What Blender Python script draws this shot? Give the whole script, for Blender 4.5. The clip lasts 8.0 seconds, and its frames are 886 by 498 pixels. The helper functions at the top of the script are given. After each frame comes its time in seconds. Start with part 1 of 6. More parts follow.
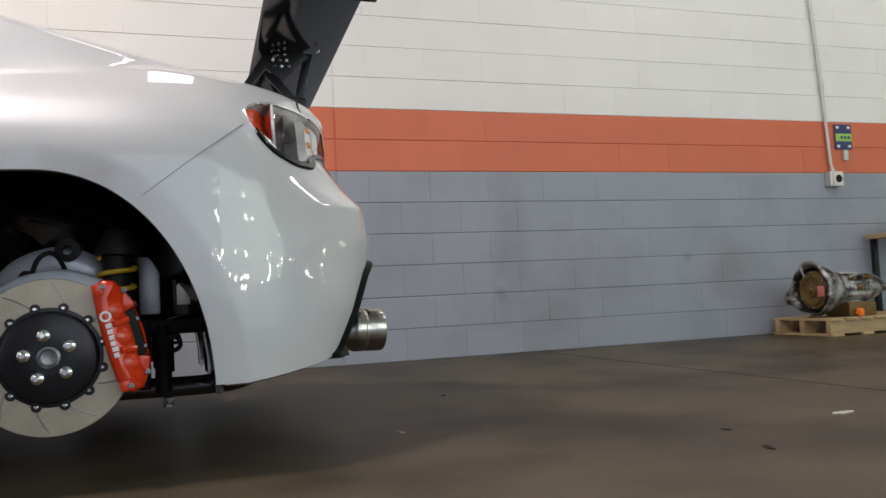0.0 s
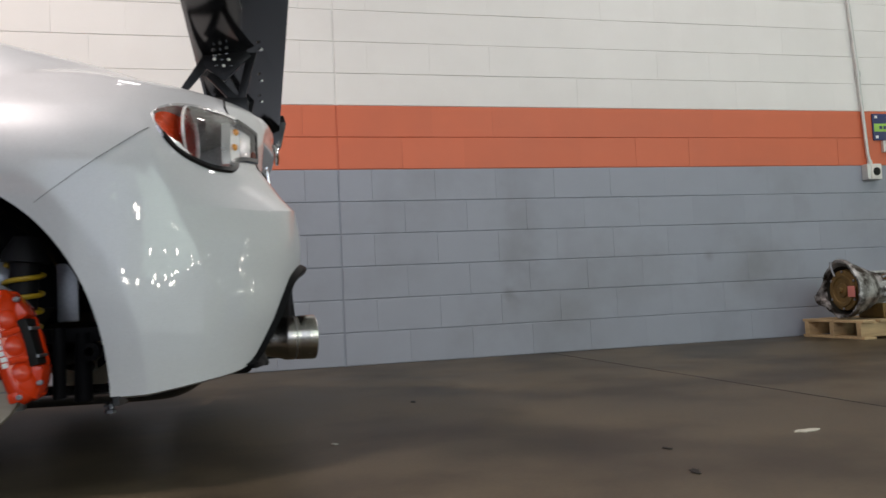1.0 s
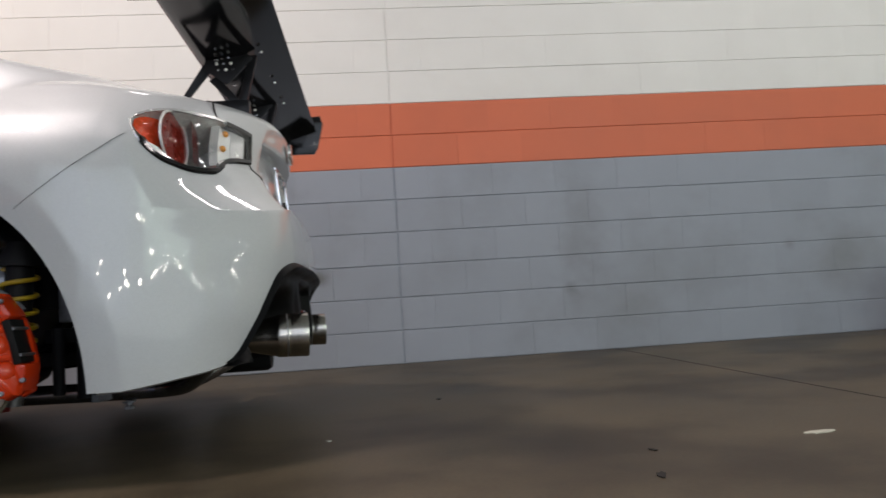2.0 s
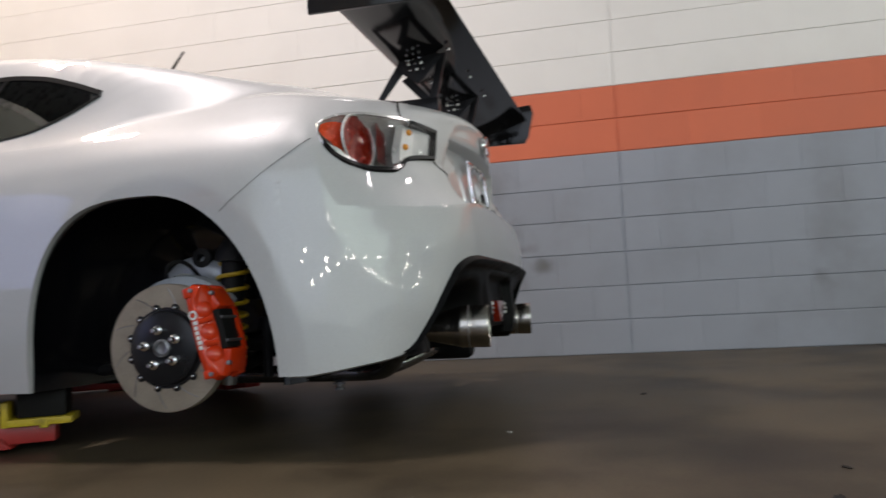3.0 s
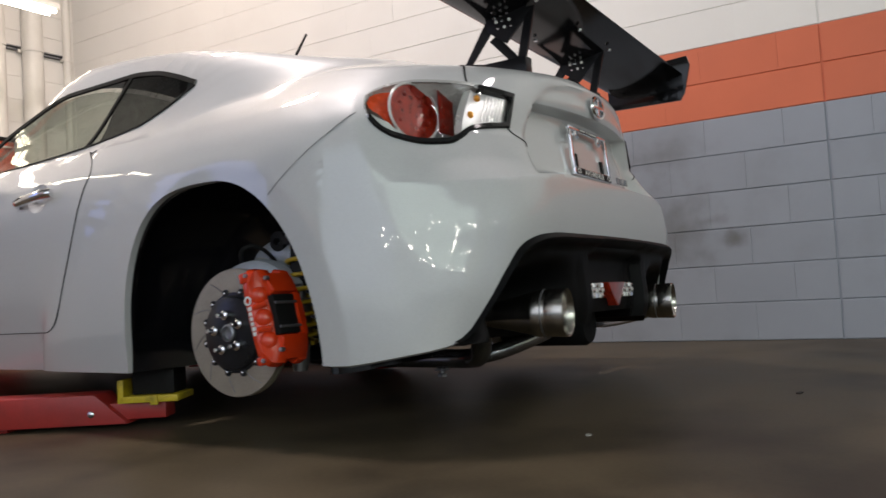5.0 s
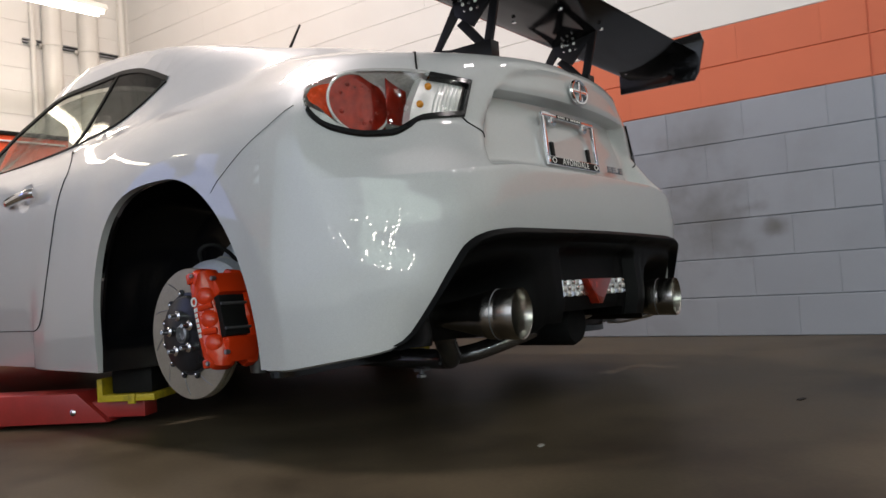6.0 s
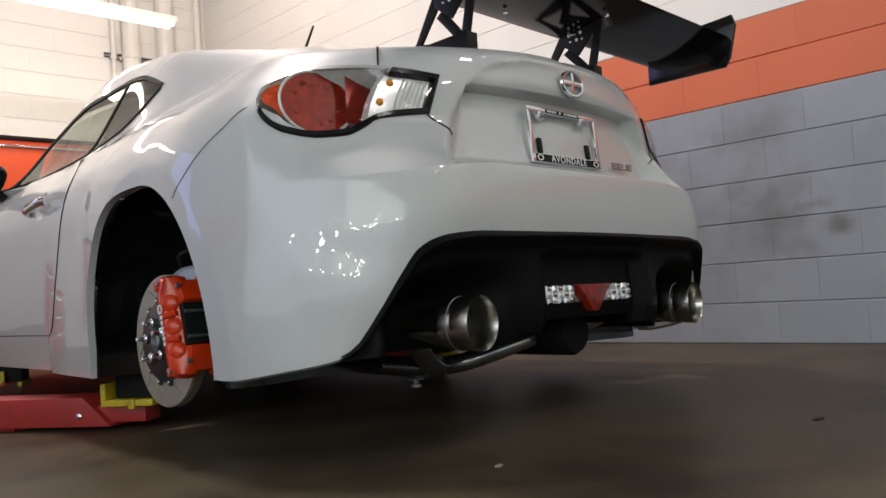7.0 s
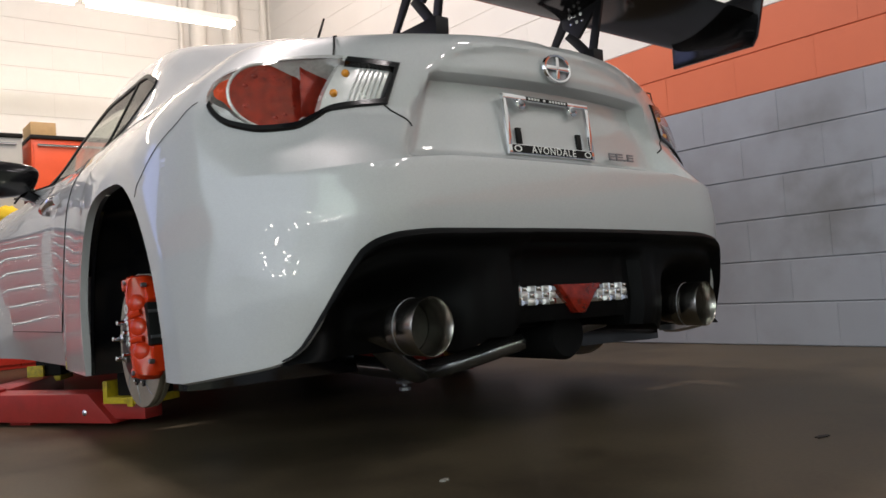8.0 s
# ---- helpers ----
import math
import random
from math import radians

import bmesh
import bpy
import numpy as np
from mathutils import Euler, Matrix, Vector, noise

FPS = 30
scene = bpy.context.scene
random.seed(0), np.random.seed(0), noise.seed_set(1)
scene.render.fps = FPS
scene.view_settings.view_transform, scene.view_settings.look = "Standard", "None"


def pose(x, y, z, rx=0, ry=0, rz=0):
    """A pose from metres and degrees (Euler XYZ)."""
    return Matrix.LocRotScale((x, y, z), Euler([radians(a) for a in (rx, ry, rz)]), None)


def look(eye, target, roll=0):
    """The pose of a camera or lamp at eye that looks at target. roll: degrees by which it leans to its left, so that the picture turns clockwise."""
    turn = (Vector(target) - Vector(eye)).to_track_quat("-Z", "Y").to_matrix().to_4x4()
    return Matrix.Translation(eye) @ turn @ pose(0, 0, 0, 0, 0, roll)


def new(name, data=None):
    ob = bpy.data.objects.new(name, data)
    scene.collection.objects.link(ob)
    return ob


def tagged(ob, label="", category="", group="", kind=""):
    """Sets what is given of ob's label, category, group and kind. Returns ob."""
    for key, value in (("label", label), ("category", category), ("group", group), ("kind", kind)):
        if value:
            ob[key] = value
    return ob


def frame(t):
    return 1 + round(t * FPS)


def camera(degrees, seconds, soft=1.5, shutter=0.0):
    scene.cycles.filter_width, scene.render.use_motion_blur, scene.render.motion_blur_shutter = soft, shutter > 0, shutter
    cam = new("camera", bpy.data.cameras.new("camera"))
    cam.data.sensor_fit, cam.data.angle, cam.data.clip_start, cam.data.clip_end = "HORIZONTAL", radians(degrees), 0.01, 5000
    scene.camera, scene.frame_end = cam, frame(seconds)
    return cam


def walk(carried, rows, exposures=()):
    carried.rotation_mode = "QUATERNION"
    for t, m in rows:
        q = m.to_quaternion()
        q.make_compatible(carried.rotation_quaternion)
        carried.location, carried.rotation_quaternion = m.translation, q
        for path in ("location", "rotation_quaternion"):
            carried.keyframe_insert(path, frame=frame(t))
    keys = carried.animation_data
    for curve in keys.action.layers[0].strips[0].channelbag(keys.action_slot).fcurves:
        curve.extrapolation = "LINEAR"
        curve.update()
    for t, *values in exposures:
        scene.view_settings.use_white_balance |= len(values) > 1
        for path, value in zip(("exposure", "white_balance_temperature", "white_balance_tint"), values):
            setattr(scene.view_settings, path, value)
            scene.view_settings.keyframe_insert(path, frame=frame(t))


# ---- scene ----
cam = camera(58.0, 8.0, shutter=0.5)
PATH = [
    (0, (-0.964, -4.939, 0.393), (-0.332, -3.046, 0.514), -2.8),
    (0.5, (-0.79, -4.939, 0.397), (-0.251, -3.017, 0.518), -2.9),
    (1, (-0.581, -4.94, 0.41), (-0.099, -3.002, 0.525), -2.7),
    (1.2, (-0.486, -4.941, 0.417), (-0.031, -2.997, 0.523), -2.6),
    (2.3, (-0.149, -4.959, 0.381), (-0.104, -2.964, 0.509), -3.7),
    (2.5, (-0.098, -4.958, 0.387), (-0.178, -2.964, 0.514), -3.5),
    (3, (0.022, -4.926, 0.4), (-0.431, -2.981, 0.519), -3.2),
    (3.5, (0.134, -4.843, 0.41), (-0.551, -2.967, 0.515), -3.2),
    (4, (0.221, -4.775, 0.407), (-0.703, -3.003, 0.507), -3.3),
    (4.5, (0.297, -4.684, 0.411), (-0.726, -2.967, 0.499), -3.4),
    (5, (0.426, -4.521, 0.399), (-0.621, -2.819, 0.488), -3.5),
    (5.2, (0.476, -4.46, 0.389), (-0.589, -2.77, 0.483), -3.6),
    (6.3, (0.711, -4.136, 0.411), (-0.581, -2.612, 0.486), -3.9),
    (6.5, (0.753, -4.07, 0.397), (-0.58, -2.582, 0.484), -3.9),
    (7, (0.832, -3.913, 0.398), (-0.588, -2.507, 0.489), -4.0),
    (7.5, (0.895, -3.77, 0.398), (-0.606, -2.452, 0.484), -4.0),
    (8, (0.96, -3.598, 0.391), (-0.619, -2.374, 0.484), -3.9),
]
walk(cam, [(t, look(eye, target, roll)) for t, eye, target, roll in PATH], exposures=[(0, 0.05), (2.5, -0.04), (4.5, -0.07), (6.5, 0.03), (8, 0.08)])

# ---- world, lights ----
world = bpy.data.worlds.new("world")
scene.world = world
world.use_nodes = True
world.node_tree.nodes["Background"].inputs[0].default_value = (0.62, 0.72, 0.9, 1)
world.node_tree.nodes["Background"].inputs[1].default_value = 0.4


def area(name, eye, target, size, size_y, watts, colour):
    data = bpy.data.lights.new(name, "AREA")
    data.shape, data.size, data.size_y, data.energy, data.color = "RECTANGLE", size, size_y, watts, colour
    ob = new(name, data)
    ob.matrix_world = look(eye, target)
    return ob


# ---- helpers of this scene ----
def node_material(name, colour, rough=0.5, metal=0.0, var=0.12, scale=8.0, fine=120.0, bump=0.1, spec=0.5, coat=0.0,
                  stain=None, stain_scale=1.2, stain_amount=0.5, stretch=(1, 1, 1), per_object=0.0, rough_var=0.1, stain_from=(0.5, 0.75)):
    """A surface with colour variation at two scales, uneven gloss and fine relief."""
    m = bpy.data.materials.new(name)
    m.use_nodes = True
    nt = m.node_tree
    b = nt.nodes["Principled BSDF"]
    tc = nt.nodes.new("ShaderNodeTexCoord")
    mp = nt.nodes.new("ShaderNodeMapping")
    mp.inputs["Scale"].default_value = stretch
    geo = nt.nodes.new("ShaderNodeNewGeometry")
    nt.links.new(geo.outputs["Position"], mp.inputs["Vector"])
    n1 = nt.nodes.new("ShaderNodeTexNoise")
    n1.inputs["Scale"].default_value, n1.inputs["Detail"].default_value = scale, 6
    n2 = nt.nodes.new("ShaderNodeTexNoise")
    n2.inputs["Scale"].default_value, n2.inputs["Detail"].default_value = fine, 3
    for n in (n1, n2):
        nt.links.new(mp.outputs[0], n.inputs["Vector"])
    mix = nt.nodes.new("ShaderNodeMath")
    mix.operation = "MULTIPLY_ADD"
    mix.inputs[1].default_value = 0.35
    nt.links.new(n2.outputs[0], mix.inputs[0])
    sc = nt.nodes.new("ShaderNodeMath")
    sc.operation, sc.inputs[1].default_value = "MULTIPLY", 0.65
    nt.links.new(n1.outputs[0], sc.inputs[0])
    nt.links.new(sc.outputs[0], mix.inputs[2])
    val = nt.nodes.new("ShaderNodeMapRange")
    val.inputs["From Min"].default_value, val.inputs["From Max"].default_value = 0.3, 0.7
    val.inputs["To Min"].default_value, val.inputs["To Max"].default_value = 1 - var, 1 + var
    nt.links.new(mix.outputs[0], val.inputs["Value"])
    last = val.outputs[0]
    if per_object:
        info = nt.nodes.new("ShaderNodeObjectInfo")
        mr = nt.nodes.new("ShaderNodeMapRange")
        mr.inputs["To Min"].default_value, mr.inputs["To Max"].default_value = 1 - per_object, 1 + per_object
        nt.links.new(info.outputs["Random"], mr.inputs["Value"])
        mu = nt.nodes.new("ShaderNodeMath")
        mu.operation = "MULTIPLY"
        nt.links.new(last, mu.inputs[0])
        nt.links.new(mr.outputs[0], mu.inputs[1])
        last = mu.outputs[0]
    col = nt.nodes.new("ShaderNodeVectorMath")
    col.operation = "SCALE"
    col.inputs[0].default_value = colour
    nt.links.new(last, col.inputs["Scale"])
    out = col.outputs[0]
    if stain:
        n3 = nt.nodes.new("ShaderNodeTexNoise")
        n3.inputs["Scale"].default_value, n3.inputs["Detail"].default_value, n3.inputs["Roughness"].default_value = stain_scale, 5, 0.6
        nt.links.new(mp.outputs[0], n3.inputs["Vector"])
        r3 = nt.nodes.new("ShaderNodeMapRange")
        r3.inputs["From Min"].default_value, r3.inputs["From Max"].default_value, r3.inputs["To Max"].default_value = *stain_from, stain_amount
        nt.links.new(n3.outputs[0], r3.inputs["Value"])
        mc = nt.nodes.new("ShaderNodeMix")
        mc.data_type = "RGBA"
        nt.links.new(r3.outputs[0], mc.inputs[0])
        nt.links.new(out, mc.inputs[6])
        mc.inputs[7].default_value = (*stain, 1)
        out = mc.outputs[2]
    nt.links.new(out, b.inputs["Base Color"])
    rr = nt.nodes.new("ShaderNodeMapRange")
    rr.inputs["To Min"].default_value, rr.inputs["To Max"].default_value = max(0.02, rough - rough_var), min(1, rough + rough_var)
    nt.links.new(n1.outputs[0], rr.inputs["Value"])
    nt.links.new(rr.outputs[0], b.inputs["Roughness"])
    b.inputs["Metallic"].default_value = metal
    b.inputs["Specular IOR Level"].default_value = spec
    b.inputs["Coat Weight"].default_value = coat
    b.inputs["Coat Roughness"].default_value = 0.03
    if bump:
        bp = nt.nodes.new("ShaderNodeBump")
        bp.inputs["Strength"].default_value, bp.inputs["Distance"].default_value = bump, 0.004
        nt.links.new(mix.outputs[0], bp.inputs["Height"])
        nt.links.new(bp.outputs[0], b.inputs["Normal"])
    return m


def glass_material(name, colour=(1, 1, 1), rough=0.0, ior=1.45):
    """Thin pane: see-through with the tint, mirroring more at a slant."""
    m = bpy.data.materials.new(name)
    m.use_nodes = True
    nt = m.node_tree
    nt.nodes.remove(nt.nodes["Principled BSDF"])
    out = nt.nodes["Material Output"]
    clear = nt.nodes.new("ShaderNodeBsdfTransparent")
    clear.inputs["Color"].default_value = (*colour, 1)
    gloss = nt.nodes.new("ShaderNodeBsdfGlossy")
    gloss.inputs["Roughness"].default_value = rough
    lw = nt.nodes.new("ShaderNodeLayerWeight")
    lw.inputs["Blend"].default_value = 0.5
    pw = nt.nodes.new("ShaderNodeMath")
    pw.operation, pw.inputs[1].default_value = "POWER", 5
    nt.links.new(lw.outputs["Facing"], pw.inputs[0])
    fr = nt.nodes.new("ShaderNodeMath")
    f0 = ((ior - 1) / (ior + 1)) ** 2
    fr.operation, fr.inputs[1].default_value, fr.inputs[2].default_value = "MULTIPLY_ADD", 0.9 - f0, f0
    nt.links.new(pw.outputs[0], fr.inputs[0])
    mix = nt.nodes.new("ShaderNodeMixShader")
    nt.links.new(fr.outputs[0], mix.inputs[0])
    nt.links.new(clear.outputs[0], mix.inputs[1])
    nt.links.new(gloss.outputs[0], mix.inputs[2])
    nt.links.new(mix.outputs[0], out.inputs["Surface"])
    return m


def glow_material(name, colour, strength):
    m = bpy.data.materials.new(name)
    m.use_nodes = True
    b = m.node_tree.nodes["Principled BSDF"]
    b.inputs["Base Color"].default_value = (0.8, 0.8, 0.8, 1)
    b.inputs["Emission Color"].default_value = (*colour, 1)
    b.inputs["Emission Strength"].default_value = strength
    return m


def finish(name, bm, material, smooth=40):
    """A mesh object from a bmesh; faces meeting at less than smooth degrees are shaded round."""
    bmesh.ops.recalc_face_normals(bm, faces=bm.faces)
    for f in bm.faces:
        f.smooth = smooth > 0
    for e in bm.edges:
        if len(e.link_faces) == 2 and e.calc_face_angle(0) > radians(smooth):
            e.smooth = False
    me = bpy.data.meshes.new(name)
    bm.to_mesh(me)
    bm.free()
    for mm in material if isinstance(material, (list, tuple)) else [material]:
        me.materials.append(mm)
    return new(name, me)


def part(name, bm, material, parent, label="", smooth=40):
    ob = finish(name, bm, material, smooth)
    ob.parent = parent
    return tagged(ob, label)


def holder(name, at, label, category, group="", rz=0):
    ob = new(name)
    ob.matrix_world = pose(*at, 0, 0, rz)
    ob.empty_display_size = 0.1
    return tagged(ob, label, category, group)


def box(bm, lo, hi, bevel=0.0, m=None, segments=2):
    """A box between two corners, with bevelled edges; m: a pose for it."""
    lo, hi = Vector(lo), Vector(hi)
    vs = bmesh.ops.create_cube(bm, size=1, matrix=Matrix.Translation((lo + hi) / 2) @ Matrix.Diagonal((*(hi - lo), 1)))["verts"]
    if bevel:
        es = list({e for v in vs for e in v.link_edges})
        r = bmesh.ops.bevel(bm, geom=es, offset=bevel, segments=segments, affect="EDGES", profile=0.6)
        vs = list({v for f in r["faces"] for v in f.verts} | {v for v in vs if v.is_valid})
    if m is not None:
        bmesh.ops.transform(bm, matrix=m, verts=vs)
    return vs


def lathe(bm, profile, m, steps=32, closed=False):
    """Turns a profile of (radius, height) round the local z axis, placed by m."""
    rings = []
    for r, z in profile:
        rings.append([bm.verts.new(m @ Vector((r * math.cos(2 * math.pi * k / steps), r * math.sin(2 * math.pi * k / steps), z))) for k in range(steps)])
    pairs = list(zip(rings, rings[1:])) + ([(rings[-1], rings[0])] if closed else [])
    for a, b in pairs:
        for k in range(steps):
            bm.faces.new((a[k], a[(k + 1) % steps], b[(k + 1) % steps], b[k]))
    if not closed:
        for ring, (r, z) in ((rings[0], profile[0]), (rings[-1], profile[-1])):
            if r > 1e-6:
                bm.faces.new(ring)
    return rings


def tube(bm, points, radius, steps=10, rounds=0):
    """A round bar through the points; rounds: how often the corners are cut."""
    pts = [Vector(p) for p in points]
    for _ in range(rounds):
        cut = [pts[0]]
        for a, b in zip(pts, pts[1:]):
            cut += [a.lerp(b, 0.25), a.lerp(b, 0.75)]
        pts = cut + [pts[-1]]
    rings, side = [], None
    for i, p in enumerate(pts):
        d = (pts[min(i + 1, len(pts) - 1)] - pts[max(i - 1, 0)]).normalized()
        if side is None:
            side = d.orthogonal().normalized()
        side = (side - d * side.dot(d)).normalized()
        up = d.cross(side)
        r = radius(i / (len(pts) - 1)) if callable(radius) else radius
        rings.append([bm.verts.new(p + r * (side * math.cos(2 * math.pi * k / steps) + up * math.sin(2 * math.pi * k / steps))) for k in range(steps)])
    for a, b in zip(rings, rings[1:]):
        for k in range(steps):
            bm.faces.new((a[k], a[(k + 1) % steps], b[(k + 1) % steps], b[k]))
    bm.faces.new(rings[0])
    bm.faces.new(rings[-1])


def prism(bm, outline, depth, m, bevel=0.0):
    """An outline in the local xy plane, given depth along local z, placed by m."""
    vs = [bm.verts.new((x, y, 0)) for x, y in outline]
    f = bm.faces.new(vs)
    r = bmesh.ops.extrude_face_region(bm, geom=[f])
    top = [v for v in r["geom"] if isinstance(v, bmesh.types.BMVert)]
    bmesh.ops.translate(bm, verts=top, vec=(0, 0, depth))
    allv = vs + top
    if bevel:
        es = list({e for v in allv for e in v.link_edges})
        r = bmesh.ops.bevel(bm, geom=es, offset=bevel, segments=2, affect="EDGES", profile=0.6)
        allv = list({v for f in r["faces"] for v in f.verts} | {v for v in allv if v.is_valid})
    bmesh.ops.transform(bm, matrix=m, verts=allv)
    return allv


def sheet(bm, rows):
    """Faces between rows of points of equal length."""
    vr = [[bm.verts.new(p) for p in row] for row in rows]
    for a, b in zip(vr, vr[1:]):
        for k in range(len(a) - 1):
            bm.faces.new((a[k], a[k + 1], b[k + 1], b[k]))
    return vr


def smooth_curve(*knots):
    """A smooth curve (no overshoot) through knots (u, v) in rising u."""
    us, vs = [k[0] for k in knots], [k[1] for k in knots]
    h = [b - a for a, b in zip(us, us[1:])]
    d = [(b - a) / w for a, b, w in zip(vs, vs[1:], h)]
    m = [d[0]] + [0 if a * b <= 0 else 2 * a * b / (a + b) for a, b in zip(d, d[1:])] + [d[-1]]

    def f(u):
        if u <= us[0]:
            return vs[0]
        if u >= us[-1]:
            return vs[-1]
        i = next(k for k in range(len(h)) if u <= us[k + 1])
        t = (u - us[i]) / h[i]
        return (vs[i] * (1 + 2 * t) * (1 - t) ** 2 + vs[i + 1] * t * t * (3 - 2 * t) + h[i] * (m[i] * t * (1 - t) ** 2 - m[i + 1] * t * t * (1 - t)))
    return f


def step(a, b, x):
    t = min(1, max(0, (x - a) / (b - a)))
    return t * t * (3 - 2 * t)

# ---- materials ----
wall_white = node_material("white_wall_paint", (0.78, 0.765, 0.74), 0.55, var=0.03, scale=3, fine=160, bump=0.25, per_object=0.015, stain=(0.66, 0.63, 0.6), stain_scale=1.6, stain_amount=0.25)
wall_orange = node_material("orange_wall_paint", (0.62, 0.145, 0.065), 0.5, var=0.05, scale=3, fine=160, bump=0.25, per_object=0.03, stain=(0.5, 0.12, 0.06), stain_amount=0.3)
wall_grey = node_material("grey_wall_paint", (0.282, 0.305, 0.358), 0.5, var=0.05, scale=3, fine=160, bump=0.3, per_object=0.03, stain=(0.15, 0.15, 0.15), stain_scale=1.1, stain_amount=0.45)
wall_pale = node_material("pale_green_wall_paint", (0.62, 0.68, 0.58), 0.6, var=0.05)
floor_mat = node_material("sealed_concrete", (0.076, 0.060, 0.038), 0.40, var=0.35, scale=1.6, fine=90, bump=0, stain=(0.020, 0.015, 0.010), stain_scale=1.3, stain_amount=0.65, stain_from=(0.46, 0.62), rough_var=0.08, spec=0.14)
ceiling_mat = node_material("grey_deck_ceiling", (0.27, 0.285, 0.27), 0.8, var=0.08)
black_plastic = node_material("black_textured_plastic", (0.004, 0.004, 0.0044), 0.5, var=0.15, fine=400, bump=0.1, spec=0.10)
rubber = node_material("black_rubber", (0.008, 0.008, 0.008), 0.55, var=0.1, spec=0.2)
liner_mat = node_material("black_arch_liner", (0.003, 0.003, 0.004), 0.14, var=0.2, scale=5, bump=0.05, spec=0.8, rough_var=0.04)
cast_pale = node_material("pale_cast_metal", (0.40, 0.43, 0.48), 0.42, metal=0.35, var=0.15, scale=10, bump=0.15)
under_mat = node_material("dark_underbody", (0.008, 0.008, 0.009), 0.6, var=0.3, scale=9, spec=0.15)
carbon = node_material("black_wing_lacquer", (0.004, 0.004, 0.0045), 0.10, var=0.1, scale=6, fine=60, bump=0, spec=0.4, rough_var=0.03)
black_metal = node_material("black_anodised_metal", (0.015, 0.015, 0.017), 0.35, metal=0.6, var=0.1)
chrome = node_material("chrome", (0.8, 0.8, 0.82), 0.08, metal=1, var=0.02, bump=0, rough_var=0.03)
steel = node_material("brushed_stainless_steel", (0.42, 0.4, 0.37), 0.22, metal=1, var=0.1, fine=200, stretch=(25, 1, 1), bump=0.05)
dull_steel = node_material("dull_steel", (0.3, 0.31, 0.33), 0.42, metal=0.9, var=0.2, scale=14)
disc_mat = node_material("brake_disc_steel", (0.42, 0.38, 0.30), 0.42, metal=0.75, var=0.15, scale=18, fine=150, bump=0.06)
hat_mat = node_material("black_disc_hat", (0.014, 0.015, 0.018), 0.3, metal=0.4, var=0.15)
caliper_red = node_material("red_caliper_paint", (0.62, 0.040, 0.006), 0.22, var=0.06, coat=0.15, bump=0.04)
white_print = node_material("white_print", (0.8, 0.8, 0.78), 0.5, var=0.05, bump=0)
spring_yellow = node_material("yellow_spring_paint", (0.42, 0.28, 0.015), 0.35, var=0.1)
lift_red = node_material("red_lift_paint", (0.38, 0.032, 0.027), 0.32, var=0.12, scale=9, stain=(0.12, 0.03, 0.025), stain_scale=5, stain_amount=0.5)
pad_yellow = node_material("yellow_pad_paint", (0.62, 0.46, 0.02), 0.5, var=0.15, scale=12, stain=(0.03, 0.03, 0.02), stain_scale=14, stain_amount=0.9)
glass_dark = glass_material("dark_tinted_glass", (0.12, 0.13, 0.13))
glass_clear = glass_material("pale_green_glass", (0.72, 0.76, 0.72))
lens_clear = glass_material("clear_lamp_lens", (1, 1, 1), 0.0, 1.28)
sooty = node_material("sooty_steel", (0.035, 0.034, 0.028), 0.55, metal=0.3, var=0.25, scale=30)
dark_steel = node_material("dark_exhaust_steel", (0.34, 0.34, 0.36), 0.16, metal=0.9, var=0.3, scale=14)
red_lens = node_material("red_lamp_reflector", (0.34, 0.022, 0.009), 0.16, metal=0.45, var=0.6, scale=45, fine=220, coat=1.0, bump=0.35)
amber_lens = node_material("amber_lamp_bulb", (0.75, 0.28, 0.02), 0.2, var=0.1, coat=0.4)
reflector = node_material("silvered_reflector", (0.82, 0.82, 0.81), 0.25, metal=0.6, var=0.08, scale=25, fine=90, bump=0.06)
gloss_black = node_material("gloss_black_bezel", (0.006, 0.006, 0.007), 0.12, var=0.1, bump=0)
pale_ring = node_material("pale_light_guide", (0.8, 0.8, 0.78), 0.15, metal=0.3, var=0.15, scale=120, bump=0.3)
orange_lens = node_material("orange_red_reflector", (0.66, 0.075, 0.02), 0.25, var=0.2, scale=60, coat=0.6, bump=0.2)
seat_mat = node_material("dark_seat_cloth", (0.02, 0.02, 0.022), 0.85, var=0.2)
white_pipe = node_material("white_pipe_paint", (0.7, 0.68, 0.64), 0.4, var=0.05)
tool_red = node_material("red_cabinet_enamel", (0.45, 0.03, 0.018), 0.3, var=0.08, coat=0.3)
cab_orange = node_material("orange_red_enamel", (0.75, 0.09, 0.02), 0.35, var=0.05)
cab_grey = node_material("grey_cabinet_enamel", (0.42, 0.42, 0.4), 0.45, var=0.05)
cardboard = node_material("cardboard", (0.5, 0.33, 0.16), 0.8, var=0.1, scale=20)
wood = node_material("pallet_wood", (0.42, 0.3, 0.16), 0.75, var=0.25, scale=6, stretch=(1, 8, 8), bump=0.3, per_object=0.12)
cast_al = node_material("cast_aluminium", (0.44, 0.43, 0.42), 0.5, metal=0.6, var=0.4, scale=14, stain=(0.03, 0.022, 0.016), stain_scale=9, stain_amount=1.0, bump=0.3, stain_from=(0.42, 0.6))
rust = node_material("rusty_steel", (0.17, 0.105, 0.032), 0.6, metal=0.4, var=0.35, scale=16, bump=0.3)
blue_print = node_material("blue_sign_print", (0.025, 0.035, 0.12), 0.4, var=0.05, bump=0)
green_print = node_material("green_sign_print", (0.3, 0.55, 0.08), 0.4, var=0.05, bump=0)
galvanised = node_material("galvanised_steel", (0.55, 0.55, 0.53), 0.4, metal=0.5, var=0.1)
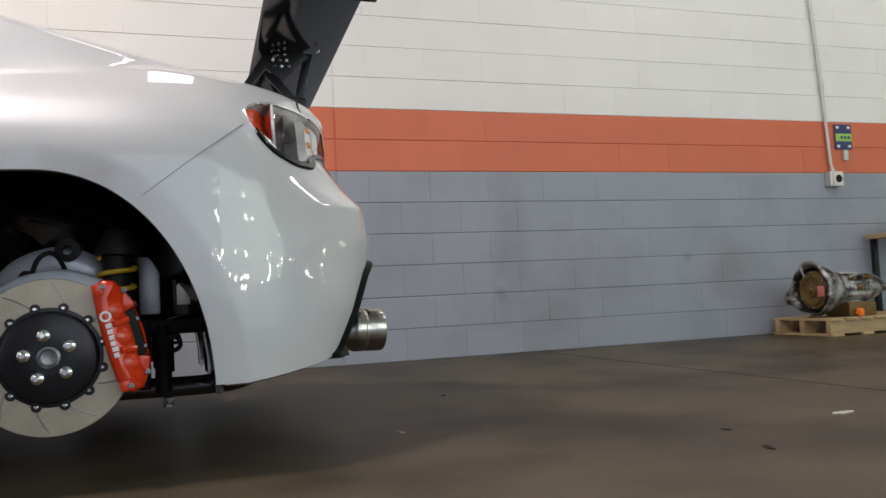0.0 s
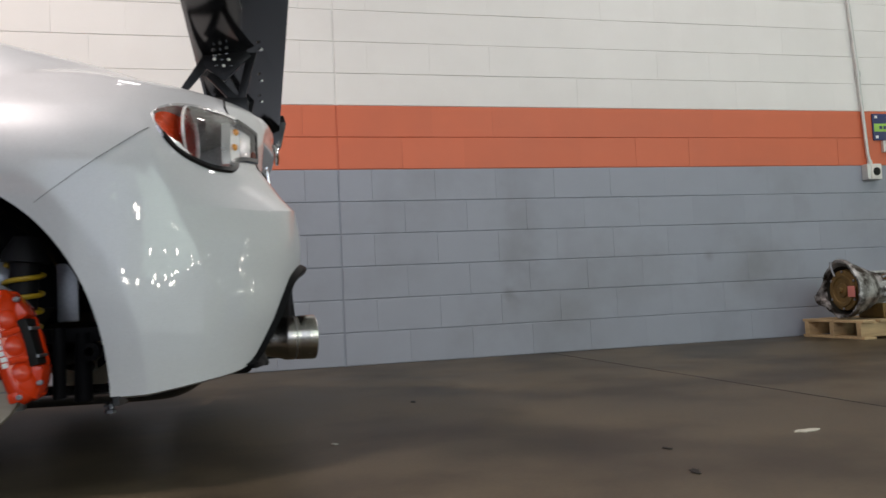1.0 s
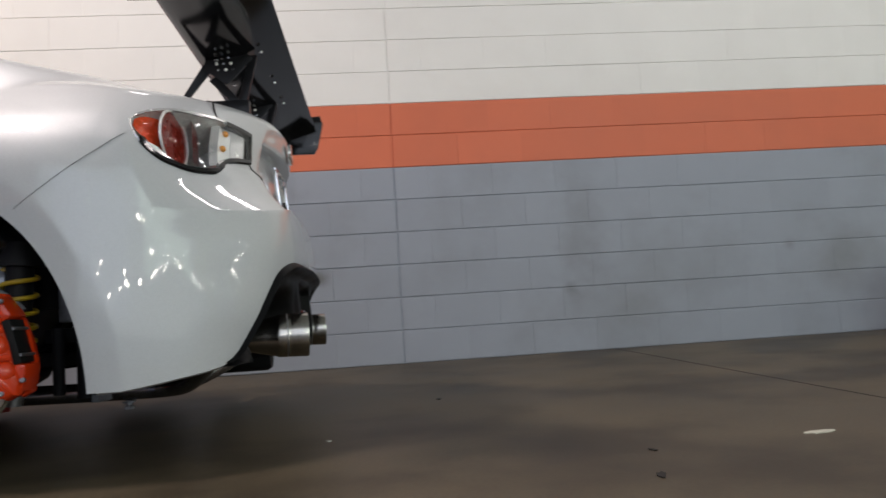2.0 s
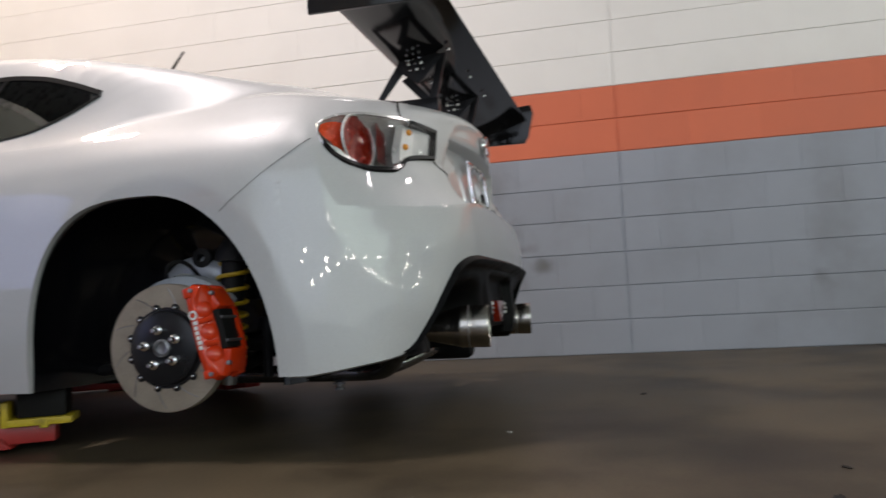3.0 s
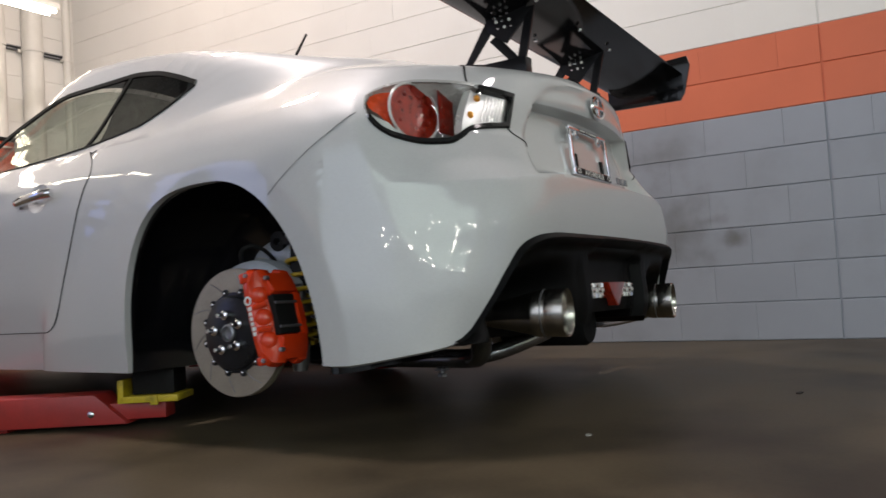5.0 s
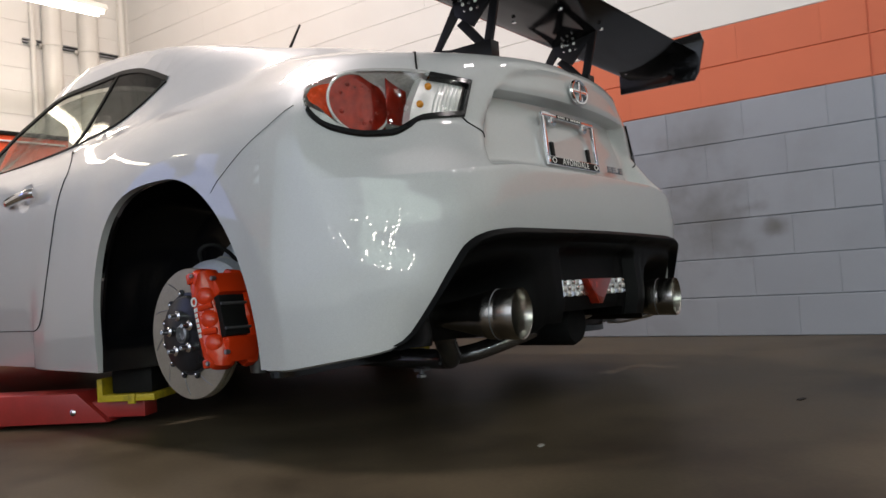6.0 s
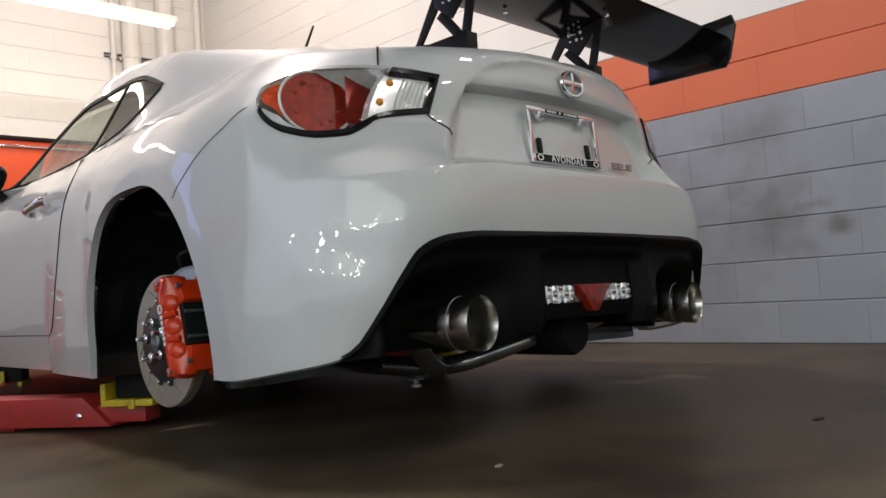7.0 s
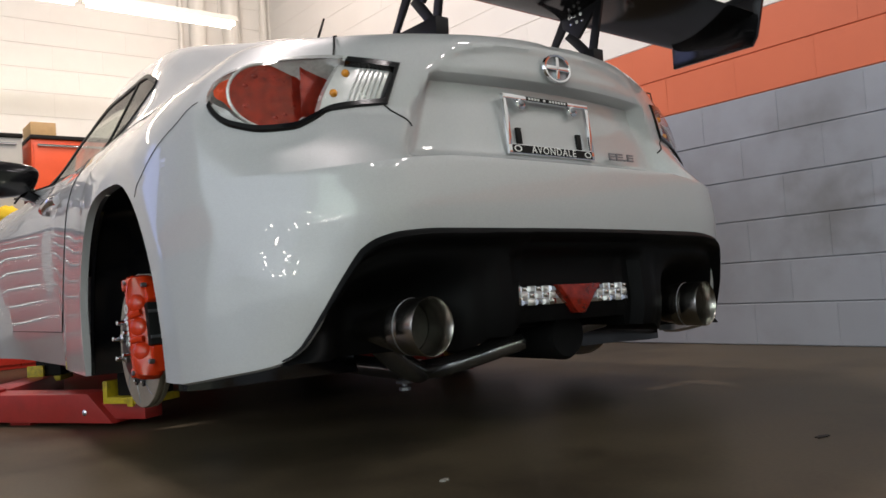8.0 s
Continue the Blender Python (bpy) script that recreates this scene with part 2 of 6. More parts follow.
orange_plastic = node_material("orange_plastic", (0.9, 0.2, 0.01), 0.4, var=0.05)
yellow_cloth = node_material("yellow_cloth", (0.7, 0.48, 0.02), 0.8, var=0.2)
tube_glow = glow_material("fluorescent_tube", (1.0, 0.88, 0.70), 14)



def dirt_and_shade(m, spots, colour, grain=7):
    """Dirty blotches and painted-in shade on a wall paint, each (x, z, half width, half height, strength)."""
    nt = m.node_tree
    b = nt.nodes["Principled BSDF"]
    base = b.inputs["Base Color"].links[0].from_socket
    geo = nt.nodes.new("ShaderNodeNewGeometry")
    ns = nt.nodes.new("ShaderNodeTexNoise")
    ns.inputs["Scale"].default_value, ns.inputs["Detail"].default_value = grain, 6
    nt.links.new(geo.outputs["Position"], ns.inputs["Vector"])
    for x, z, w, h, k in spots:
        mp = nt.nodes.new("ShaderNodeMapping")
        mp.vector_type = "POINT"
        mp.inputs["Location"].default_value = (-x / w, 0, -z / h)
        mp.inputs["Scale"].default_value = (1 / w, 0, 1 / h)
        nt.links.new(geo.outputs["Position"], mp.inputs["Vector"])
        ln = nt.nodes.new("ShaderNodeVectorMath")
        ln.operation = "LENGTH"
        nt.links.new(mp.outputs[0], ln.inputs[0])
        ad = nt.nodes.new("ShaderNodeMath")
        ad.operation = "MULTIPLY_ADD"
        ad.inputs[1].default_value = 1.6
        nt.links.new(ns.outputs[0], ad.inputs[0])
        nt.links.new(ln.outputs["Value"], ad.inputs[2])
        mr = nt.nodes.new("ShaderNodeMapRange")
        mr.interpolation_type = "SMOOTHSTEP"
        mr.inputs["From Min"].default_value, mr.inputs["From Max"].default_value = 0.7, 1.9
        mr.inputs["To Min"].default_value, mr.inputs["To Max"].default_value = k, 0
        nt.links.new(ad.outputs[0], mr.inputs["Value"])
        mx = nt.nodes.new("ShaderNodeMix")
        mx.data_type = "RGBA"
        nt.links.new(mr.outputs[0], mx.inputs[0])
        nt.links.new(base, mx.inputs[6])
        mx.inputs[7].default_value = (*colour, 1)
        base = mx.outputs[2]
    nt.links.new(base, b.inputs["Base Color"])


# dirt, plus one broad patch at x -1.5 that paints in the car's shade
dirt_and_shade(wall_grey, ((1.08, 0.40, 0.06, 0.08, 0.4), (1.17, 0.75, 0.2, 0.65, 0.33), (-0.49, 0.55, 0.09, 0.06, 0.8), (-0.62, 0.66, 0.12, 0.04, 0.6),
                   (-0.82, 0.62, 0.3, 0.3, 0.5), (-0.85, 1.06, 0.3, 0.12, 0.5), (2.9, 0.5, 0.2, 0.3, 0.2), (-1.5, 0.6, 1.0, 0.55, 0.35), (2.55, 0.6, 0.05, 0.05, 0.4)), (0.11, 0.105, 0.1))


def car_paint():
    """Pale silver-white metallic paint: fine flakes under a clear coat."""
    m = bpy.data.materials.new("silver_white_metallic_paint")
    m.use_nodes = True
    nt = m.node_tree
    b = nt.nodes["Principled BSDF"]
    geo = nt.nodes.new("ShaderNodeNewGeometry")
    fl = nt.nodes.new("ShaderNodeTexVoronoi")
    fl.inputs["Scale"].default_value = 900
    big = nt.nodes.new("ShaderNodeTexNoise")
    big.inputs["Scale"].default_value = 3
    for n in (fl, big):
        nt.links.new(geo.outputs["Position"], n.inputs["Vector"])
    mr = nt.nodes.new("ShaderNodeMapRange")
    mr.inputs["To Min"].default_value, mr.inputs["To Max"].default_value = 0.9, 1.08
    nt.links.new(fl.outputs["Color"], mr.inputs["Value"])
    mb = nt.nodes.new("ShaderNodeMapRange")
    mb.inputs["To Min"].default_value, mb.inputs["To Max"].default_value = 0.97, 1.03
    nt.links.new(big.outputs[0], mb.inputs["Value"])
    mu = nt.nodes.new("ShaderNodeMath")
    mu.operation = "MULTIPLY"
    nt.links.new(mr.outputs[0], mu.inputs[0])
    nt.links.new(mb.outputs[0], mu.inputs[1])
    col = nt.nodes.new("ShaderNodeVectorMath")
    col.operation = "SCALE"
    col.inputs[0].default_value = (0.535, 0.54, 0.55)
    nt.links.new(mu.outputs[0], col.inputs["Scale"])
    nt.links.new(col.outputs[0], b.inputs["Base Color"])
    b.inputs["Metallic"].default_value = 0.12
    b.inputs["Roughness"].default_value = 0.48
    b.inputs["Coat Weight"].default_value = 1
    b.inputs["Coat Roughness"].default_value = 0.018
    b.inputs["Coat IOR"].default_value = 1.58
    return m


paint = car_paint()

# ---- room ----
WEST, EAST, SOUTH, HIGH = -6.27, 8.0, -7.7, 4.8
COURSE, BLOCK = 0.2032, 0.4064

bm = bmesh.new()
box(bm, (WEST - 0.3, SOUTH - 0.3, -0.2), (EAST + 0.3, 0.3, 0))
floor_ob = tagged(finish("floor", bm, floor_mat, 0), "sealed grey-brown concrete workshop floor", "floor", kind="structure")


def plain_wall(name, lo, hi, material, label):
    b = bmesh.new()
    box(b, lo, hi)
    return tagged(finish(name, b, material, 0), label, "wall", kind="structure")


wall_north = plain_wall("wall_north", (WEST, 0.012, 0), (EAST, 0.2, HIGH), wall_white, "concrete block wall painted grey, orange and white")
bm = bmesh.new()
for lo, hi in (((WEST - 0.2, SOUTH, 0), (WEST, -7.3, HIGH)), ((WEST - 0.2, -5.0, 0), (WEST, 0.2, HIGH)), ((WEST - 0.2, -7.3, 3.4), (WEST, -5.0, HIGH))):
    box(bm, lo, hi)
wall_west = tagged(finish("wall_west", bm, wall_white, 0), "white painted block wall behind the cabinets", "wall", kind="structure")
bm = bmesh.new()
# unseen wall; its opening is added to let in a green fill lamp
for lo, hi in (((EAST, SOUTH, 0), (EAST + 0.2, -7.0, HIGH)), ((EAST, -4.4, 0), (EAST + 0.2, 0.2, HIGH)), ((EAST, -7.0, 3.4), (EAST + 0.2, -4.4, HIGH))):
    box(bm, lo, hi)
wall_east = tagged(finish("wall_east", bm, wall_pale, 0), "unseen pale wall with an opening added for a fill lamp", "wall", kind="structure")
bm = bmesh.new()
for lo, hi in (((WEST, SOUTH - 0.2, 0), (-2.2, SOUTH, HIGH)), ((7.9, SOUTH - 0.2, 0), (EAST, SOUTH, HIGH)), ((-2.2, SOUTH - 0.2, 4.0), (7.9, SOUTH, HIGH))):
    box(bm, lo, hi)
wall_south = tagged(finish("wall_south", bm, wall_white, 0), "unseen white wall with a wide opening added for fill lamps", "wall", kind="structure")
# bands added on the unseen wall to darken low reflections in the car door
for x0, x1 in ((WEST, -2.2), (7.9, EAST)):
    for band_name, z0, z1, paint_of in (("grey_band", 0.0, 6 * COURSE, wall_grey), ("orange_band", 6 * COURSE, 8 * COURSE, wall_orange)):
        bm = bmesh.new()
        box(bm, (x0, SOUTH, z0), (x1, SOUTH + 0.006, z1))
        part(band_name, bm, paint_of, wall_south)
bm = bmesh.new()
box(bm, (WEST - 0.2, SOUTH - 0.2, HIGH), (EAST + 0.2, 0.2, HIGH + 0.15))
ceiling = tagged(finish("ceiling", bm, ceiling_mat, 0), "grey metal deck ceiling of the workshop", "ceiling", kind="structure")

# fill lamps added in unseen bay openings, a high-bay key lamp and fill lamps under the ceiling
area("bay_fill_light", (WEST - 0.1, -6.15, 2.2), (0, -6.15, 2.2), 2.3, 2.4, 24, (0.40, 0.46, 1.0))
# wide fill in three layers, so its mirrored lower edge on the paint is soft
for sill in (0.45, 0.95, 1.45):
    area("bay_fill_light", (2.85, SOUTH - 0.1, (sill + 3.9) / 2), (2.85, 0, (sill + 3.9) / 2), 10.0, 3.9 - sill, 20.5 * (3.9 - sill), (0.90, 0.97, 0.97))
# added violet and green fill, to tint the door and the bumper
for grow in (0.0, 0.7):
    area("bay_fill_light", (-0.1, SOUTH - 0.08, 2.05), (-0.1, 0, 2.05), 2.5 + grow, 2.0 + grow, 9 + 7 * grow, (0.66, 0.70, 1.0))
    area("bay_fill_light", (4.7, SOUTH - 0.08, 2.5), (4.7, 0, 2.5), 4.6 + grow, 1.8 + grow, 40 + 18 * grow, (0.76, 1.0, 0.80))
area("bay_fill_light", (EAST + 0.1, -5.7, 2.2), (0, -5.7, 2.2), 2.6, 2.4, 6, (0.80, 1.0, 0.78))
area("high_bay_light", (-2.3, -2.85, HIGH - 0.4), (-2.3, -2.85, 0), 0.45, 0.35, 132, (1.0, 0.88, 0.86))
# unseen fill lamps with no fittings, placed to brighten walls and floor
for lx, ly, power in ((-4.2, -1.4, 60), (-0.9, -0.9, 4), (3.4, -3.2, 32), (2.2, -1.0, 24), (5.2, -1.2, 26)):
    lamp = area("ceiling_fill_light", (lx, ly, HIGH - 0.3), (lx, ly, 0), 1.3 if ly < -2 else 0.5, 0.12 if ly < -2 else 0.3, power, (1.0, 0.80, 0.66) if lx < -2 else (1.0, 0.91, 0.91))
    lamp.matrix_world = pose(lx, ly, HIGH - 0.3)

import functools

# ---- the car ----
# Its own axes: x to the rear from the rear axle, y to its right, z up from the floor.
car = holder("coupe_car", (-1.225, -2.088, 0), "silver-white two-door sports coupe raised on a low lift, wheels removed", "car")
car.matrix_world = pose(-1.225, -2.088, 0, -1.25, 0, 0)

AXLE = -2.66
XC, XF = 0.36, -3.02
door_side = smooth_curve((0.15, 0.80), (0.29, 0.838), (0.5, 0.865), (0.68, 0.875), (0.78, 0.862), (0.87, 0.80), (0.94, 0.735), (1.0, 0.70))
fender_side = smooth_curve((0.15, 0.905), (0.4, 0.91), (0.65, 0.91), (0.73, 0.905), (0.80, 0.888), (0.88, 0.838), (0.95, 0.765), (1.02, 0.68))
front_side = smooth_curve((0.15, 0.88), (0.5, 0.89), (0.7, 0.886), (0.78, 0.865), (0.87, 0.80), (0.95, 0.70))
rear_out = smooth_curve((0.15, 0.70), (0.27, 0.752), (0.37, 0.790), (0.515, 0.815), (0.56, 0.817), (0.62, 0.813), (0.66, 0.807), (0.68, 0.803), (0.684, 0.801), (0.69, 0.798), (0.73, 0.781), (0.79, 0.757), (0.88, 0.762), (0.95, 0.757), (1.01, 0.735))
rear_in = smooth_curve((0.15, 0.70), (0.27, 0.752), (0.37, 0.790), (0.515, 0.815), (0.56, 0.817), (0.62, 0.813), (0.66, 0.807), (0.684, 0.801), (0.690, 0.775), (0.700, 0.745), (0.712, 0.734), (0.79, 0.718), (0.870, 0.703), (0.884, 0.704), (0.893, 0.750), (0.92, 0.759), (0.96, 0.760), (0.99, 0.750), (1.01, 0.730))
front_end = smooth_curve((0.15, -3.44), (0.3, -3.5), (0.48, -3.5), (0.63, -3.46), (0.74, -3.36), (0.85, -3.2))
corner_pow = smooth_curve((0.2, 6.0), (0.35, 5.5), (0.5, 5.0), (0.62, 3.8), (0.72, 2.5), (0.85, 2.05), (1.0, 2.05))
deck_line = smooth_curve((-3.5, 0.70), (-3.3, 0.78), (-3.0, 0.89), (-2.66, 0.965), (-2.2, 1.03), (-1.6, 1.005), (-1.0, 1.0), (-0.5, 1.03), (-0.1, 1.09), (0.2, 1.108), (0.42, 1.08), (0.62, 1.035), (0.74, 1.003), (0.8, 0.985))
roof_line = smooth_curve((-2.3, 0.99), (-2.05, 1.14), (-1.75, 1.29), (-1.45, 1.355), (-1.2, 1.367), (-0.95, 1.358), (-0.55, 1.312), (-0.3, 1.262), (-0.08, 1.208), (0.16, 1.138), (0.35, 1.06), (0.5, 0.93))
rail_line = smooth_curve((-2.3, 0.745), (-1.9, 0.72), (-1.2, 0.712), (-0.84, 0.716), (-0.33, 0.746), (-0.05, 0.715), (0.2, 0.65), (0.4, 0.55))
bumper_edge = smooth_curve((0.0, 0.512), (0.45, 0.510), (0.55, 0.503), (0.60, 0.49), (0.634, 0.467), (0.662, 0.418), (0.68, 0.382), (0.705, 0.326), (0.731, 0.268), (0.758, 0.240), (0.80, 0.225), (0.85, 0.212), (0.9, 0.195))
WIN_LOW = smooth_curve((-1.74, 0.862), (-1.62, 0.876), (-1.215, 0.912), (-0.838, 0.94), (-0.59, 0.967), (-0.45, 1.012), (-0.33, 1.078))
WIN_HIGH = smooth_curve((-1.74, 0.868), (-1.62, 0.955), (-1.39, 1.105), (-1.106, 1.198), (-0.77, 1.199), (-0.6, 1.176), (-0.45, 1.13), (-0.33, 1.082))
LAMP_LOW = smooth_curve((0.115, 0.872), (0.15, 0.835), (0.22, 0.797), (0.35, 0.757), (0.5, 0.741), (0.6, 0.744), (0.68, 0.765), (0.74, 0.788), (0.94, 0.806))
LAMP_TOP = smooth_curve((0.115, 0.878), (0.16, 0.897), (0.25, 0.914), (0.4, 0.924), (0.6, 0.924), (0.8, 0.915), (0.94, 0.905))
SILL, HUB = 0.172, Vector((-0.016, 0, 0.283))
ARCHES = ((-0.045, 0.385, 0.385, 0.703), (AXLE, 0.37, 0.37, 0.70))


def arch_z(x):
    """Height of the wheel opening's edge at x, or 0 beside it."""
    for c, front, back, top in ARCHES:
        u = (x - c) / (back if x > c else front)
        if abs(u) <= 1.0001:
            n = 2.05 if x > c else 2.9
            return SILL + (top - SILL) * max(0, 1 - abs(u) ** n) ** (1 / n)
    return 0.0


def flare(x, z):
    """The raised lip round each wheel opening."""
    out = 0
    for c, a, _, top in ARCHES:
        d = math.hypot((x - c - 0.03) / (a + 0.05), max(0, z - SILL) / (top - SILL + 0.055))
        out = max(out, 0.016 * max(0, 1 - (d - 1) / 0.38) if d > 1 else 0.016 - 0.006 * min(1.2, (1 - d) / 0.17))
    return out


def side_y(x, z):
    return plain_side(x, z) + flare(x, z)


def plain_side(x, z):
    """Half width of the body without the lips round its wheel openings."""
    w = step(-0.95, -0.25, x)
    f = step(-1.8, -2.35, x)
    y = door_side(z) * (1 - w) * (1 - f) + fender_side(z) * w + front_side(z) * f
    y -= 0.012 * max(w, f)
    if -0.05 < x < XC:
        y += 0.8 * corner_slope(z) * (XC - x) * ((x + 0.05) / (XC + 0.05)) ** 2
    return y


LEDGE, LAMP_FOOT, SIDE_SLOPE, SIDE_BEND = 0.684, 0.79, 0.19, 0.6


@functools.lru_cache(maxsize=None)
def corner_slope(z):
    """How fast the tail's corner turns in where it meets the side."""
    q = corner_pow(z)
    xe = 0.10 + 0.2 * step(0.62, 0.82, z)
    end = rear_out(z)
    u = (XC - xe) / (end - xe)
    high = fender_side(z) / q * (1 - u ** 2.1) ** -1 * 2.1 * u ** 1.1 / (end - xe)
    w = min(1, max(0, (z - LEDGE) / (LAMP_FOOT - LEDGE)))
    return SIDE_SLOPE * (1 - w) + high * w


def soft_min(a, b, k):
    h = max(0, k - abs(a - b)) / k
    return min(a, b) - h * h * k / 4


def bumper_x(y, z, wide):
    """The bumper skin below its ledge: flat rear face, slanted corner face, side face, with a crisp edge between the last two."""
    rear = rear_out(z) - 0.05 * y * y
    x1, y2 = crease_x(z), 0.60
    d1 = x1 - XC
    y1 = wide - SIDE_SLOPE * d1 - SIDE_BEND * d1 * d1
    x2 = rear_out(z) - 0.022
    u = (y1 - y) / (y1 - y2)
    slant = x1 + (x2 - x1) * (u + 0.45 * u * (1 - u) if u < 1 else 1 + 0.55 * (u - 1))
    side = XC + (-SIDE_SLOPE + math.sqrt(SIDE_SLOPE ** 2 + 4 * SIDE_BEND * max(0, wide - y))) / (2 * SIDE_BEND)
    edge = soft_min(slant, side, 0.006 + 0.09 * step(0.52, 0.34, z)) if u < 1.6 else slant
    return soft_min(rear, edge, 0.05)


def ledge_drop(y):
    """How far the bumper's ledge sinks from the middle to the corner."""
    return 0.007 + 0.038 * step(0.36, 0.76, abs(y))


crease_x = smooth_curve((0.36, 0.61), (0.41, 0.58), (0.47, 0.54), (0.54, 0.525), (0.64, 0.49), (0.75, 0.45), (0.82, 0.42), (0.9, 0.40))


def round_x(y, z, end, half):
    """The rounded plan of the tail at lamp height."""
    q = corner_pow(z)
    XE = 0.10 + 0.2 * step(0.62, 0.82, z)
    begin = (XC - XE) / (end - XE)
    wide = half / (1 - begin ** 2.1) ** (1 / q)
    return XE + (end - XE) * max(0, 1 - (y / wide) ** q) ** (1 / 2.1)


def tail_x(y, z):
    """How far back the tail reaches at half width y and height z."""
    w = step(0.392 + 0.22 * max(0, 0.887 - z), 0.355 - 0.08 * max(0, 0.887 - z), y - (0.887 - z) * 0.45)
    zz = z + ledge_drop(y) * step(0.50, 0.63, z) * step(0.81, 0.70, z)
    half = plain_side(XC, z)
    if zz <= LEDGE:
        return bumper_x(y, zz, half)
    if zz < LAMP_FOOT:
        t = (zz - LEDGE) / (LAMP_FOOT - LEDGE)
        x = bumper_x(y, LEDGE, half) * (1 - t) + round_x(y, LAMP_FOOT, rear_out(LAMP_FOOT), half) * t
    else:
        x = round_x(y, zz, rear_out(zz), half)
    if w > 0:
        w *= step(LEDGE, LEDGE + 0.004, zz)
        x = x * (1 - w) + round_x(y, zz, rear_in(zz), half) * w
    if z > 0.88:
        arch = (y / 0.365) ** 2.6 + (max(0, z - 0.885) / 0.092) ** 2.6
        x -= 0.007 * step(1.06, 0.76, arch) * step(0.885, 0.95, z)
    return x



def outline(col, z):
    """The point of the body's side or ends at height z, in the column col = (x, angle)."""
    x0, a = col
    if a == 0:
        x = x0
        dz = (0.86 - z) / 0.56
        x -= (0.22 * max(0, dz) ** 1.2 + 0.17 * max(0, (z - 0.80) / 0.13) ** 1.3) * (1 - step(0.02, 0.19 if x0 > -0.62 else 0.4, abs(x0 + 0.62)))
        return Vector((x, -side_y(x0, z), z))
    s, c = math.sin(abs(a)), math.cos(a)
    if a > 0:
        y = plain_side(XC, z) * max(c, 0)
        x = tail_x(y, z)
        ridge = 0.007 * math.exp(-abs(x - crease_x(z)) / 0.05) * step(0.62, 0.72, z) * step(0.90, 0.80, z) * step(XC, XC + 0.05, x)
        return Vector((x + ridge * 0.4, -y - flare(x, z) - ridge, z))
    y = side_y(XF, z) * max(c, 0) ** (2 / 2.3)
    return Vector((XF + (front_end(z) - XF) * s ** (2 / 2.3), -y, z))


def top_height(x, y):
    """The height of bonnet, roof, glass and boot lid over the plan."""
    y = abs(y)
    deck = deck_line(x) - (0.19 if x > -0.6 else 0.17) * y * y
    crown = roof_line(x) - 0.17 * y * y
    if x < -1.0:
        pillar = max(0, crown - (WIN_HIGH(max(x, -1.74)) + 0.055)) * step(-1.05, -1.35, x)
        crown -= pillar * min(1, y / 0.60) ** 3
    side = 0.94 + (rail_line(x) - y) * 2.3
    k = 0.02
    h = min(crown, side) - k * max(0, 1 - abs(crown - side) / (4 * k)) ** 2
    k = 0.025
    return max(deck, h) + k * max(0, 1 - abs(deck - h) / (4 * k)) ** 2


def edge_top(col):
    """The height at which the side turns over into the top."""
    p = outline(col, 0.92 if col[1] >= 0 else 0.75)
    q = p * 1.0
    for _ in range(4):
        q = outline(col, min(1.0, max(0.65, top_height(q.x, q.y) - 0.016)))
    return q.z


columns = [(XF, -a * math.pi / 20) for a in range(10, 0, -1)]
columns += [(AXLE - 0.37 * math.cos(t * math.pi / 16), 0) for t in range(17)]
columns += [(x, 0) for x in (-2.2, -2.1, -2.0, -1.92, -1.8, -1.65, -1.5, -1.35, -1.2, -1.08, -0.98, -0.88, -0.8, -0.74, -0.7, -0.66, -0.62, -0.585, -0.55, -0.52, -0.49, -0.462, -0.44)]
columns += [(-0.045 - 0.385 * math.cos(t * math.pi / 80), 0) for t in range(40)] + [(-0.045 + 0.385 * math.sin(t * math.pi / 80), 0) for t in range(41)]
columns += [(XC, 0)] + [(XC, a * math.pi / 220) for a in range(1, 111)]
DOOR = (columns.index((-1.92, 0)), columns.index((-0.62, 0)))


def bottom(col):
    if col[1] > 0:
        return bumper_edge(-outline(col, 0.35).y)
    if col[1] < 0:
        return 0.15
    return max(arch_z(col[0]), 0.196 if 0.2 < col[0] < 1 else SILL)


def levels(col):
    """The heights of the rows of a column, from its lower edge to the shoulder."""
    zb, zt = bottom(col), edge_top(col)
    drop = ledge_drop(plain_side(XC, 0.68) * math.cos(col[1])) if col[1] > 0 else 0
    knots = [zb, 0.30, 0.515, 0.683 - drop, 0.695 - drop, 0.712 - drop * 0.6, 0.79, 0.883, 0.895, zt]
    for i in range(1, len(knots)):
        knots[i] = max(knots[i], knots[i - 1] + 0.006)
    if knots[-2] > zt - 0.006:
        for i in range(len(knots) - 2, 0, -1):
            knots[i] = min(knots[i], knots[i + 1] - 0.006)
    counts = (6, 11, 12, 8, 3, 6, 8, 3, 9)
    out = []
    for a, b, n in zip(knots, knots[1:], counts):
        out += [a + (b - a) * k / n for k in range(n)]
    return out + [zt]


def plan_target(col, edge):
    """Where the top surface of a column meets the car's middle line."""
    if col[1] > 0:
        return Vector((XC + (0.70 - XC) * math.sin(col[1]) ** 1.5, 0, 0))
    if col[1] < 0:
        return Vector((XF - 0.32 * math.sin(-col[1]) ** 1.5, 0, 0))
    return Vector((edge.x, 0, 0))


TOP_STEPS = [0.012, 0.03, 0.055, 0.085, 0.12, 0.16, 0.2, 0.24, 0.28, 0.32, 0.36, 0.41, 0.47, 0.54, 0.62, 0.71, 0.81, 0.91, 1.0]
side_grid, top_grid = [], []
